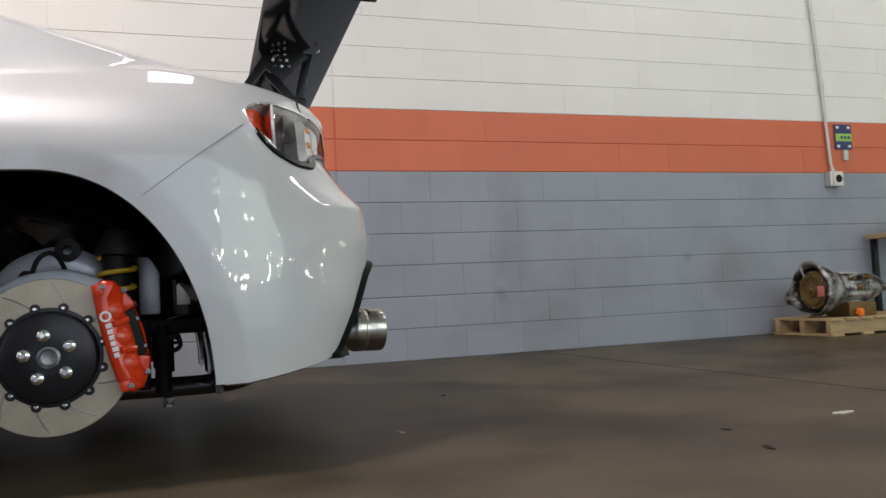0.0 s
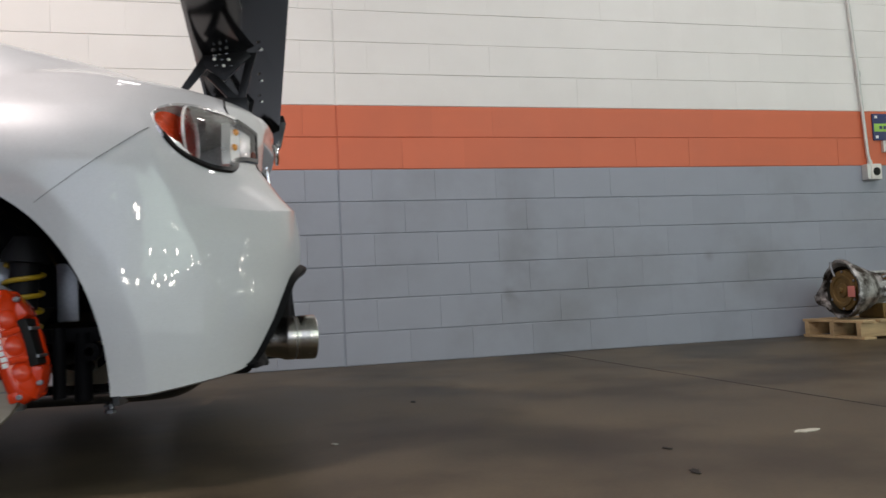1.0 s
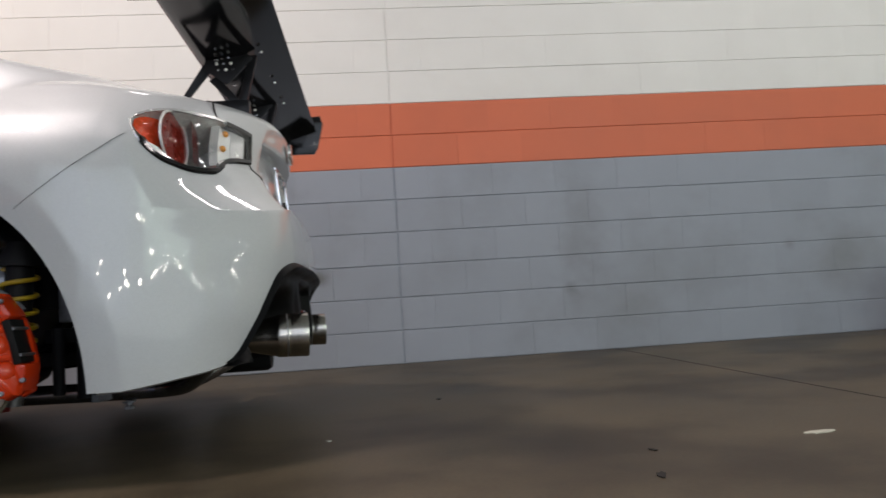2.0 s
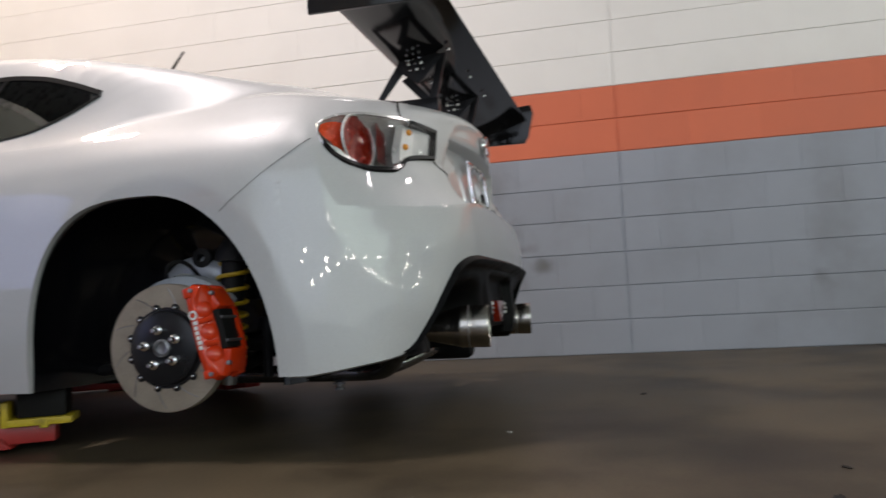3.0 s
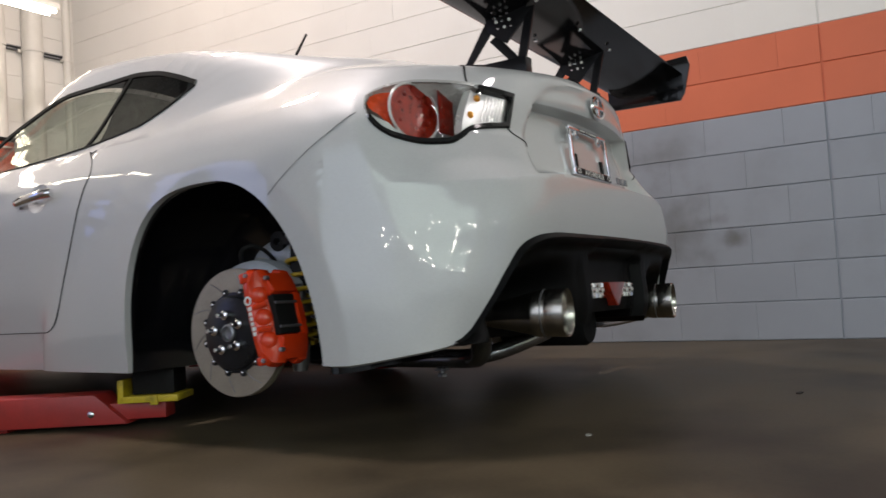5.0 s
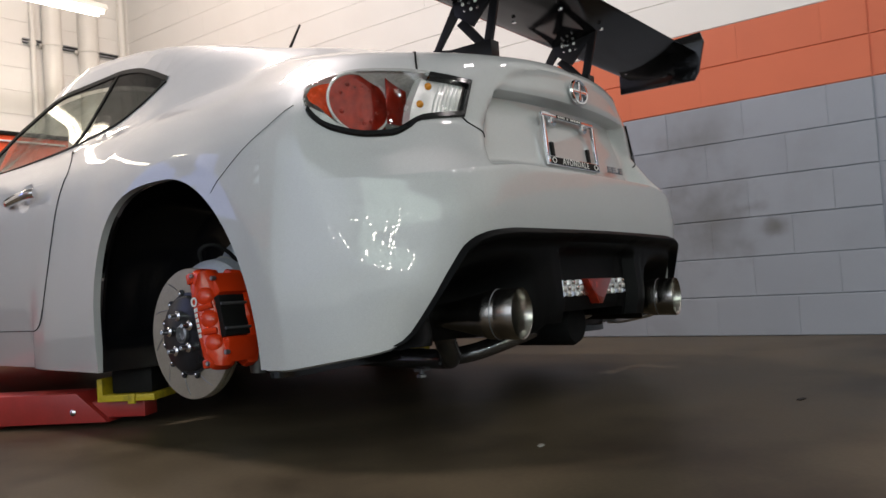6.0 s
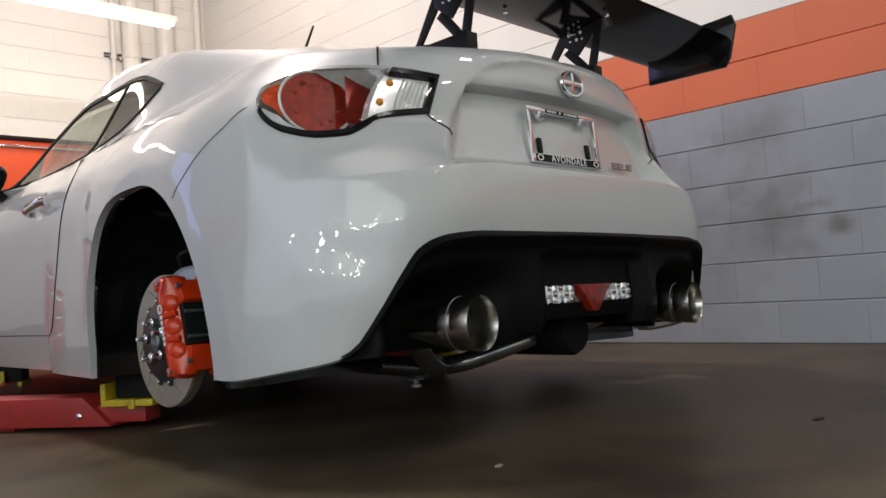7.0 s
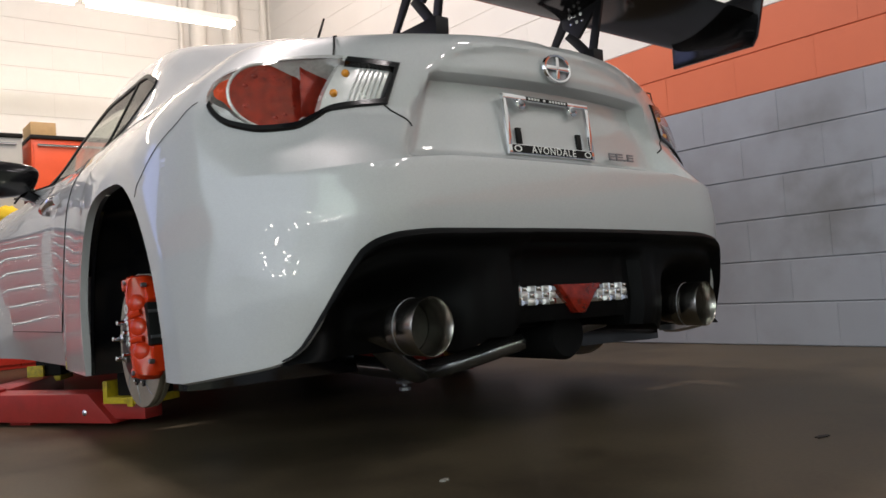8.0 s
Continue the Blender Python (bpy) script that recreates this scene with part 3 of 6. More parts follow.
for col in columns:
    lv = levels(col)
    pts = [outline(col, z) for z in lv]
    side_grid.append(pts)
    edge = pts[-1]
    goal = plan_target(col, edge)
    ups = []
    for v in TOP_STEPS:
        q = edge.lerp(goal, v)
        h = top_height(q.x, q.y)
        reach = (edge.xy - q.xy).length
        drop = (top_height(edge.x, edge.y) - edge.z) * max(0, 1 - reach / 0.05) ** 2
        ups.append(Vector((q.x, q.y, h - drop)))
    top_grid.append(ups)
body_grid = [a + b for a, b in zip(side_grid, top_grid)]
ROWS_SIDE = len(side_grid[0])
DOOR_ROW = 6




def on_top(x, z, low=0.30, high=0.86):
    """The half width at which the top surface has height z."""
    for _ in range(26):
        mid = (low + high) / 2
        if top_height(x, mid) > z:
            low = mid
        else:
            high = mid
    return low


def in_window(p):
    return -1.72 < p.x < -0.34 and WIN_LOW(p.x) + 0.004 < p.z < WIN_HIGH(p.x) - 0.004 and abs(p.y) > 0.45


def glass_top(p):
    """Whether a point of the top lies in the windscreen or rear window."""
    if abs(p.y) > (0.52 if p.x > -1 else 0.60):
        return False
    return (-0.45 < p.x < 0.22) or (-2.24 < p.x < -1.42)


def grid_faces(keep, mirror=True):
    b = bmesh.new()
    for sgn in (1, -1) if mirror else (1,):
        made = {}

        def vert(i, j):
            if (i, j) not in made:
                p = body_grid[i][j]
                made[i, j] = b.verts.new((p.x, p.y * sgn, p.z))
            return made[i, j]
        for i in range(len(body_grid) - 1):
            for j in range(len(body_grid[0]) - 1):
                mid = (body_grid[i][j] + body_grid[i + 1][j] + body_grid[i][j + 1] + body_grid[i + 1][j + 1]) / 4
                if keep(i, j, mid):
                    b.faces.new((vert(i, j), vert(i + 1, j), vert(i + 1, j + 1), vert(i, j + 1)))
    bmesh.ops.remove_doubles(b, verts=b.verts, dist=0.0004)
    return b


def in_lamp(i, j):
    """Whether a cell of the grid lies in a tail lamp's opening."""
    a0, a1 = columns[i][1], columns[i + 1][1]
    if a0 <= 0 or j >= ROWS_SIDE - 1:
        return False
    a = 0.126 + ((a0 + a1) / 2 - 0.25) / 0.876
    z = sum(body_grid[p][q].z for p in (i, i + 1) for q in (j, j + 1)) / 4
    return 0.125 < a < 0.93 and LAMP_LOW(a) + 0.006 < z < LAMP_TOP(a) - 0.006


def is_door(i, j, mid):
    return DOOR[0] <= i < DOOR[1] and j >= DOOR_ROW and j < ROWS_SIDE + 3


outline_win = [(x, WIN_LOW(x)) for x in (-1.72 + 1.385 * k / 90 for k in range(91))] + [(x, WIN_HIGH(x)) for x in (-0.335 - 1.385 * k / 90 for k in range(91))]


def trim_window(b):
    """Draws the ragged edge of the window opening onto its outline."""
    for v in b.verts:
        if any(len(e.link_faces) == 1 for e in v.link_edges) and -1.80 < v.co.x < -0.25 and 0.85 < v.co.z < 1.23 and abs(v.co.y) > 0.45:
            x, z = min(outline_win, key=lambda p: (p[0] - v.co.x) ** 2 + (p[1] - v.co.z) ** 2)
            if (x - v.co.x) ** 2 + (z - v.co.z) ** 2 < 0.08 ** 2:
                v.co = Vector((x, math.copysign(on_top(x, z), v.co.y), z))
    return b


body_ob = part("body", trim_window(grid_faces(lambda i, j, mid: not is_door(i, j, mid) and not in_lamp(i, j) and not in_window(mid) and not glass_top(mid))), paint, car, "silver-white metallic body shell", 32)
for sgn, nm in ((1, "left"), (-1, "right")):
    b = trim_window(grid_faces(lambda i, j, mid: is_door(i, j, mid) and not in_window(mid), mirror=False))
    if sgn < 0:
        bmesh.ops.scale(b, vec=(1, -1, 1), verts=b.verts)
    hub = Vector((-0.92, -side_y(-0.92, 0.755) * sgn, 0.755))
    near = [fc for fc in b.faces if (fc.calc_center_median() - hub).length < 0.12]
    bmesh.ops.subdivide_edges(b, edges=list({e for fc in near for e in fc.edges}), cuts=9, use_grid_fill=True)
    for v in b.verts:
        r = math.hypot(v.co.x - hub.x, v.co.z - hub.z) / 0.05
        if r < 1 and abs(v.co.y - hub.y) < 0.1:
            v.co.y += sgn * 0.022 * (1 - r ** 3) ** 1.0
    door = part("door", b, paint, car, "silver-white closed door", 32)
    if sgn > 0:
        door_left = door


def on_window(x, z, off=0.0):
    return Vector((x, -on_top(x, z) - off, z))


def on_tail(a, z, off=0.0):
    """A point of the tail's left corner at angle a, off metres outside it."""
    p = outline((XC, a), z)
    du = outline((XC, a + 0.01), z) - outline((XC, a - 0.01), z)
    dv = outline((XC, a), z + 0.004) - outline((XC, a), z - 0.004)
    n = du.cross(dv).normalized()
    if n.x - n.y < 0:
        n = -n
    return p + n * off


def ribbon(pts, width, off_dir, thick=0.003):
    """A thin strip along points; off_dir(i) gives the outward way."""
    b = bmesh.new()
    rows = []
    for i, p in enumerate(pts):
        d = (pts[min(i + 1, len(pts) - 1)] - pts[max(i - 1, 0)]).normalized()
        n = off_dir(i)
        s = d.cross(n).normalized() * width / 2
        rows.append([p - s - n * thick, p - s + n * thick * 0.3, p + s + n * thick * 0.3, p + s - n * thick])
    sheet(b, rows)
    return b


def mirrored(b):
    bmesh.ops.scale(b, vec=(1, -1, 1), verts=b.verts)
    return b


def both(name, make, material, parent, label="", smooth=40):
    """The same part on the car's two sides; make() gives the left one's bmesh. Returns the left one."""
    left = part(name, make(), material, parent, label, smooth)
    part(name, mirrored(make()), material, parent, label, smooth)
    return left


out_left = lambda i: Vector((0, -1, 0.15)).normalized()

# shut lines of door, bumper and boot lid
def door_gap():
    i = DOOR[1]
    pts = [body_grid[i][j] + Vector((0, -0.0015, 0)) for j in range(DOOR_ROW, ROWS_SIDE + 2)]
    low = [body_grid[k][DOOR_ROW] + Vector((0, -0.0015, 0)) for k in range(DOOR[0], DOOR[1] + 1)]
    corner_at, r = low[-1], 0.075
    before = [p for p in low if (p - corner_at).length > r]
    after = [p for p in pts if (p - corner_at).length > r]
    p0 = corner_at + (before[-1] - corner_at).normalized() * r
    p1 = corner_at + (after[0] - corner_at).normalized() * r
    turn = [p0.lerp(corner_at, k / 10).lerp(corner_at.lerp(p1, k / 10), k / 10) for k in range(11)]
    turn = [p + Vector((0, -0.0015, 0)) for p in turn]
    return ribbon(before + turn + after, 0.0026, out_left)


both("door_gap", door_gap, rubber, car, "dark shut line round the door")


def tail_angle(x, z):
    lo, hi = 0.001, 1.2
    for _ in range(24):
        mid = (lo + hi) / 2
        lo, hi = (mid, hi) if outline((XC, mid), z).x < x else (lo, mid)
    return lo


def bumper_gap():
    pts = []
    for k in range(31):
        x = 0.190 + 0.237 * k / 30
        z = 0.640 + 0.190 * k / 30
        pts.append(Vector((x, -side_y(x, z) - 0.001, z)) if x < XC else on_tail(tail_angle(x, z), z, 0.001))
    return ribbon(pts, 0.0007, lambda i: Vector((0.15, -1, 0.2)).normalized(), 0.002)


both("bumper_gap", bumper_gap, rubber, car, "dark seam between wing and bumper")


def lid_gap():
    pts = []
    for k in range(9):
        t = k / 8
        pts.append(on_tail(0.955 + 0.085 * t, 0.803 - 0.05 * t, 0.001))
    return ribbon(pts, 0.004, lambda i: Vector((0.8, -0.6, 0.1)).normalized())


def lid_gap_top():
    pts = []
    for k in range(9):
        t = k / 8
        if t < 0.5:
            pts.append(on_tail(0.715 - 0.06 * t, 0.922 + 0.06 * t, 0.001))
        else:
            q = outline((XC, 0.685), 0.952).lerp(Vector((0.40, -0.40, 0.95)), (t - 0.5) * 0.18)
            pts.append(Vector((q.x, q.y, top_height(q.x, q.y) + 0.001)))
    return ribbon(pts, 0.005, lambda i: Vector((0.5, -0.5, 0.7)).normalized())


both("boot_lid_gap", lid_gap, rubber, car)
both("boot_lid_gap", lid_gap_top, rubber, car)

# side windows
def window_pane(x0, x1):
    b = bmesh.new()
    rows = []
    n = 26
    for k in range(n + 1):
        x = x0 + (x1 - x0) * k / n
        lo, hi = WIN_LOW(x), max(WIN_HIGH(x), WIN_LOW(x) + 0.003)
        rows.append([on_window(x, lo + (hi - lo) * j / 8, 0.001) for j in range(9)])
    sheet(b, rows)
    r = bmesh.ops.solidify(b, geom=b.faces[:], thickness=0.004)
    return b


def window_trim(x0, x1, curve, wide):
    def make():
        pts = [on_window(x0 + (x1 - x0) * k / 40, curve(x0 + (x1 - x0) * k / 40), 0.004) for k in range(41)]
        return ribbon(pts, wide, lambda i: Vector((0, -1, 0.35)).normalized(), 0.006)
    return make


for pane_name, x0, x1 in (("door_window", -1.70, -0.785), ("quarter_window", -0.785, -0.345)):
    for sgn in (1, -1):
        b = window_pane(x0, x1)
        ob = part(pane_name, b if sgn > 0 else mirrored(b), glass_clear if x0 < -1 else glass_dark, car, "clear door window" if x0 < -1 else "dark tinted quarter window")
        ob.visible_shadow = False
both("window_trim", window_trim(-1.72, -0.335, WIN_HIGH, 0.017), rubber, car, "black trim over the side windows")
both("window_trim", window_trim(-1.72, -0.335, WIN_LOW, 0.006), rubber, car, "black trim under the side windows")


def window_post():
    pts = [on_window(-0.850 + 0.105 * k / 8, WIN_LOW(-0.83) + (WIN_HIGH(-0.72) - WIN_LOW(-0.83)) * k / 8, 0.003) for k in range(9)]
    return ribbon(pts, 0.014, lambda i: Vector((0, -1, 0.35)).normalized(), 0.006)


both("window_post", window_post, rubber, car, "black post between the side windows")


def top_glass(x0, x1, half):
    b = bmesh.new()
    sheet(b, [[Vector((x0 + (x1 - x0) * k / 12, half * (j / 8 - 1), top_height(x0 + (x1 - x0) * k / 12, half * (j / 8 - 1)) - 0.004)) for j in range(17)] for k in range(13)])
    return b


for pane_name, x0, x1 in (("rear_window", -0.46, 0.235), ("windscreen", -2.26, -1.40)):
    ob = part(pane_name, top_glass(x0, x1, 0.545 if x0 > -1 else 0.615), glass_dark if x0 > -1 else glass_clear, car, "curved glass pane")
    ob.visible_shadow = False

# cabin: floor pan, dashboard, seats
b = bmesh.new()
box(b, (-2.1, -0.70, 0.22), (-0.5, 0.70, 0.26), 0.01)
box(b, (-0.5, -0.34, 0.26), (0.1, 0.34, 0.78), 0.03)
box(b, (-0.5, -0.64, 0.77), (0.1, 0.64, 0.81), 0.01)
part("cabin_floor", b, seat_mat, car, "dark cabin floor and rear shelf")
b = bmesh.new()
box(b, (-2.15, -0.68, 0.55), (-1.75, 0.68, 0.93), 0.06)
part("dashboard", b, black_plastic, car, "dark dashboard")


def seat(yc):
    b = bmesh.new()
    box(b, (-1.35, yc - 0.25, 0.27), (-0.85, yc + 0.25, 0.48), 0.06)
    back = prism(b, [(-0.24, 0), (0.24, 0), (0.26, 0.25), (0.2, 0.40), (-0.2, 0.40), (-0.26, 0.25)], 0.14, pose(-0.82, yc, 0.42, 70, 0, 90), 0.03)
    return b


for yc in (-0.36, 0.36):
    part("seat", seat(yc), seat_mat, car, "dark cloth bucket seat")

# underside, wheel-arch liners
def underbody():
    b = bmesh.new()
    box(b, (-3.3, -0.78, 0.185), (-3.08, 0.78, 0.21), 0.008)
    box(b, (-2.25, -0.80, 0.175), (-0.46, 0.80, 0.205), 0.008)
    box(b, (-3.1, -0.47, 0.19), (-2.2, 0.47, 0.22), 0.008)
    box(b, (-0.5, -0.47, 0.25), (0.14, 0.47, 0.29), 0.01)
    box(b, (0.10, -0.46, 0.36), (0.62, 0.46, 0.60), 0.03)
    box(b, (0.37, -0.72, 0.265), (0.60, 0.10, 0.285), 0.01)
    box(b, (0.37, 0.10, 0.315), (0.60, 0.72, 0.335), 0.01)
    return b


part("underbody", underbody(), under_mat, car, "dark underbody panels")


def liner(c, front, back, top, inner):
    """A bowl behind a wheel opening, rounded into its inner side."""
    b = bmesh.new()
    rows = []
    for k in range(25):
        t = math.pi * k / 24
        x = c + (front if math.cos(t) > 0 else back) * -math.cos(t) * 1.0
        n = 2.9 if math.cos(t) > 0 else 2.05
        u = abs(math.cos(t))
        z = SILL + (top - SILL) * max(0, 1 - u ** n) ** (1 / n)
        row = []
        for y, grow in ((-0.878, 0.0), (-0.868, 0.0), (-0.862, 0.012), (-0.80, 0.022), (-0.72, 0.012), (-0.66, -0.008), (-0.61, -0.028), (-0.565, -0.058), (-0.53, -0.095), (-0.50, -0.14), (-0.475, -0.19), (-0.455, -0.25), (inner, -0.33)):
            d = Vector((x - c, 0, z - 0.2))
            d = d.normalized() if d.length > 0 else Vector((0, 0, 1))
            keep = step(c + 0.14, c + 0.26, x) * step(0.50, 0.38, z)
            if grow < 0:
                w = 0.8 * step(13, 7, k)
                d = d.lerp(Vector((x - c, 0, 0.3 * (z - 0.45))).normalized(), w).normalized()
            p = Vector((x, y, z)) + d * (grow * (1 - keep) if grow < 0 else grow)
            p.y -= 0.30 * (p.z - 0.32) * step(-0.03, -0.2, grow) * step(4, 10, k)
            row.append(p)
        row.append(p.lerp(Vector((c, inner + 0.006, 0.25)), 0.5 * (1 - keep)))
        row.append(p.lerp(Vector((c, inner + 0.008, 0.25)), 0.94 * (1 - keep)))
        rows.append(row)
    vr = sheet(b, rows)
    return b


for c, f, k, top in ARCHES:
    both("arch_liner", lambda: liner(c, f, k, top, -0.44), liner_mat, car, "black glossy wheel-arch liner")


def arch_lip(c, front, back, top):
    """The painted return edge of a wheel opening."""
    b = bmesh.new()
    rows = []
    for i, col in enumerate(columns):
        if col[1] == 0 and abs(col[0] - c) <= 0.386:
            p = body_grid[i][0]
            rows.append([p, p + Vector((0, 0.004, 0)), p + Vector((0, 0.022, 0))])
    sheet(b, rows)
    return b


for arch in ARCHES:
    both("arch_lip", lambda: arch_lip(*arch), paint, car)


# diffuser: black lower panel between the exhaust tips
def diffuser_x(y, z):
    return tail_x(min(abs(y), 0.86), z)


def diffuser():
    b = bmesh.new()
    ys = [-0.764 + 1.528 * k / 96 for k in range(97)]
    rows = []
    for y in ys:
        ay = abs(y)
        zt = bumper_edge(ay) + 0.004
        pocket = math.exp(-((ay - 0.525) / 0.135) ** 4)
        zl = 0.285 - 0.05 * step(0.24, 0.36, ay)
        if 0.20 < ay < 0.29:
            zl = 0.258
        zl = min(zl, zt - 0.01)
        row = []
        for k in range(23):
            t = (k / 22) ** 1.4
            z = zt + (zl - zt) * t
            x = diffuser_x(y, z) - 0.006
            x += 0.024 * step(0.0, 0.05, t) - 0.034 * step(0.08, 0.16, t) + 0.045 * step(0.35, 1.0, t)
            x -= 0.15 * pocket * step(0.22, 0.6, t)
            if ay < 0.235:
                x -= 0.035 * step(0.2, 0.3, t)
            if 0.19 < ay < 0.30:
                x += 0.010 * step(0.2, 0.5, t)
            row.append(Vector((x, y, z)))
        zi = row[-1]
        row.append(Vector((max(0.42, zi.x - 0.3), y, zi.z + 0.0)))
        rows.append(row)
    sheet(b, rows)
    return b


diffuser_ob = part("diffuser", diffuser(), black_plastic, car, "black textured rear diffuser panel", 50)


def bumper_lip():
    """The rolled lower edge of the bumper skin."""
    b = bmesh.new()
    rows = []
    for i, col in enumerate(columns):
        if col[1] > 0:
            p = body_grid[i][0]
            n = Vector((p.x - XC, p.y, 0)).normalized()
            rows.append([p, p - n * 0.012 + Vector((0, 0, -0.004)), p - n * 0.03 + Vector((0, 0, 0.004))])
    sheet(b, rows)
    return b


both("bumper_lip", bumper_lip, paint, car)


# lamp in the diffuser
b = bmesh.new()
box(b, (0.725, -0.197, 0.326), (0.768, 0.203, 0.374), 0.004)
fog = part("fog_lamp", b, chrome, car, "rear lamp unit with clear ends and a red triangle")
for s in (-1, 1):
    for k in range(5):
        for j in range(3):
            b = bmesh.new()
            lathe(b, [(0.0165, 0.0), (0.0145, 0.002), (0.004 + 0.003 * ((k + j) % 3), 0.005 + 0.001 * ((k * 2 + j) % 3)), (0, 0.007)],
                  pose(0.768, 0.003 + s * (0.088 + 0.024 * k), 0.334 + 0.016 * j) @ pose(0, 0, 0, 0, 90, 0) @ Matrix.Diagonal((0.66, 1, 1, 1)) @ pose(0, 0, 0, 0, 0, 45), 4)
            part("lens_facet", b, reflector if (k + j) % 2 else chrome, fog)
b = bmesh.new()
prism(b, [(-0.078, 0.075), (0.078, 0.075), (0.012, 0.0), (-0.012, 0.0)], 0.042, pose(0.745, 0, 0.300, 90, 0, 90), 0.004)
part("red_reflector", b, red_lens, fog, "red triangular lens")

# exhaust
def exhaust_tip(yc, zc):
    b = bmesh.new()
    lathe(b, [(0.030, -0.13), (0.032, -0.05), (0.040, 0.0), (0.052, 0.052), (0.0585, 0.080), (0.0608, 0.083), (0.0615, 0.09), (0.062, 0.118), (0.0615, 0.120), (0.0615, 0.122), (0.0622, 0.124), (0.0638, 0.166), (0.0625, 0.171), (0.0605, 0.169), (0.0585, 0.13), (0.054, 0.085), (0.03, 0.08)], pose(0.83, yc, zc, 0, 0, 8) @ pose(-0.17, 0, 0, 0, 90, 0), 48)
    return b


for yc, zc in ((-0.508, 0.297), (0.466, 0.302)):
    tip = part("exhaust_tip", exhaust_tip(yc, zc), steel, car, "flared brushed-steel exhaust tip", 50)
    b = bmesh.new()
    lathe(b, [(0.0, 0.098), (0.0545, 0.098), (0.0545, 0.101), (0.0, 0.101)], pose(0.83, yc, zc, 0, 0, 8) @ pose(-0.17, 0, 0, 0, 90, 0), 24)
    part("tip_throat", b, sooty, tip, "sooty tip throat")
    for k in range(3):
        b = bmesh.new()
        r = 0.0585 + 0.0016 * k
        lathe(b, [(r, 0.084 + 0.013 * k), (r + 0.0012, 0.085 + 0.013 * k), (r + 0.0012, 0.086 + 0.013 * k), (r, 0.087 + 0.013 * k)], pose(0.83, yc, zc, 0, 0, 8) @ pose(-0.17, 0, 0, 0, 90, 0), 40, True)
        part("tip_groove", b, dull_steel, tip)
b = bmesh.new()
tube(b, [(-2.0, 0.05, 0.17), (-0.6, -0.05, 0.16), (-0.1, -0.15, 0.152), (0.22, -0.17, 0.15), (0.36, -0.2, 0.152), (0.44, -0.29, 0.166), (0.51, -0.40, 0.215), (0.56, -0.485, 0.275), (0.60, -0.508, 0.297)], 0.031, 18, 2)
pipe = part("exhaust_pipe", b, dark_steel, car, "dark steel exhaust pipe running under the tail")
b = bmesh.new()
tube(b, [(0.30, -0.185, 0.152), (0.42, -0.175, 0.165), (0.48, -0.10, 0.19), (0.53, 0.0, 0.222), (0.56, 0.15, 0.246), (0.57, 0.33, 0.272), (0.6, 0.466, 0.302), (0.66, 0.466, 0.302)], 0.027, 16, 2)
part("exhaust_pipe", b, dark_steel, car, "dark steel exhaust pipe crossing behind the axle")
for p0, p1 in (((0.215, -0.1697, 0.15), (0.235, -0.1703, 0.15)),):
    b = bmesh.new()
    tube(b, [p0, p1], 0.0335, 20)
    part("pipe_clamp", b, dark_steel, pipe, "steel pipe clamp")
b = bmesh.new()
lathe(b, [(0.0, 0), (0.06, 0.004), (0.07, 0.02), (0.07, 0.3), (0.06, 0.316), (0, 0.32)], pose(0.44, 0.08, 0.24, 90, 0, 90) @ pose(0, 0, -0.1), 28)
part("silencer", b, under_mat, car, "dark round silencer")
b = bmesh.new()
tube(b, [(0.225, -0.17, 0.135), (0.225, -0.17, 0.100)], 0.009, 10)
lathe(b, [(0.0, 0.0), (0.017, 0.0), (0.017, 0.009), (0.012, 0.012), (0.0, 0.012)], pose(0.225, -0.17, 0.090), 6)
box(b, (0.208, -0.19, 0.110), (0.242, -0.15, 0.117), 0.002)
part("hanger_bolt", b, dull_steel, car, "hanging exhaust bolt")

# tail lamps


def on_lamp(a, z, off):
    return on_tail(0.25 + (a - 0.126) * 0.876, z, off)


def lamp_shape(inset, a0=0.115, a1=0.94, n=34):
    low = [(a0 + (a1 - a0) * k / n + (inset if k == 0 else -inset * 0.45 if k == n else 0), LAMP_LOW(a0 + (a1 - a0) * k / n) + inset * 0.5) for k in range(n + 1)]
    top = [(a, LAMP_TOP(a) - inset * 0.5) for a, _ in reversed(low)]
    return low + [(a, max(z, LAMP_LOW(a) + inset * 0.5 + 0.002)) for a, z in top]


def tail_patch(shape, off, rise=0.0, rings=7, rim=0.0):
    """A patch on the tail's corner inside shape (points of angle and height); rise: how far its middle bulges."""
    b = bmesh.new()
    ca, cz = sum(p[0] for p in shape) / len(shape), sum(p[1] for p in shape) / len(shape)
    rows = []
    if rim:
        rows.append([on_lamp(a, z, off - rim) for a, z in shape])
    for k in range(rings):
        t = 1 - k / rings
        rows.append([on_lamp(ca + (a - ca) * t, cz + (z - cz) * t, off + rise * (1 - t * t)) for a, z in shape])
    rows = [r + [r[0]] for r in rows]
    vr = sheet(b, rows)
    tip = b.verts.new(on_lamp(ca, cz, off + rise))
    last = vr[-1]
    for k in range(len(last) - 1):
        b.faces.new((last[k], last[k + 1], tip))
    bmesh.ops.remove_doubles(b, verts=b.verts, dist=0.0001)
    return b


def band(a0, a1, lo, hi, off, n=10):
    b = bmesh.new()
    rows = []
    for k in range(n + 1):
        a = a0 + (a1 - a0) * k / n
        rows.append([on_lamp(a, lo(a) + (hi(a) - lo(a)) * j / 8, off(a) if callable(off) else off) for j in range(9)])
    sheet(b, rows)
    return b


IN_LOW = lambda a: LAMP_LOW(a) + 0.012
IN_TOP = lambda a: LAMP_TOP(a) - 0.009


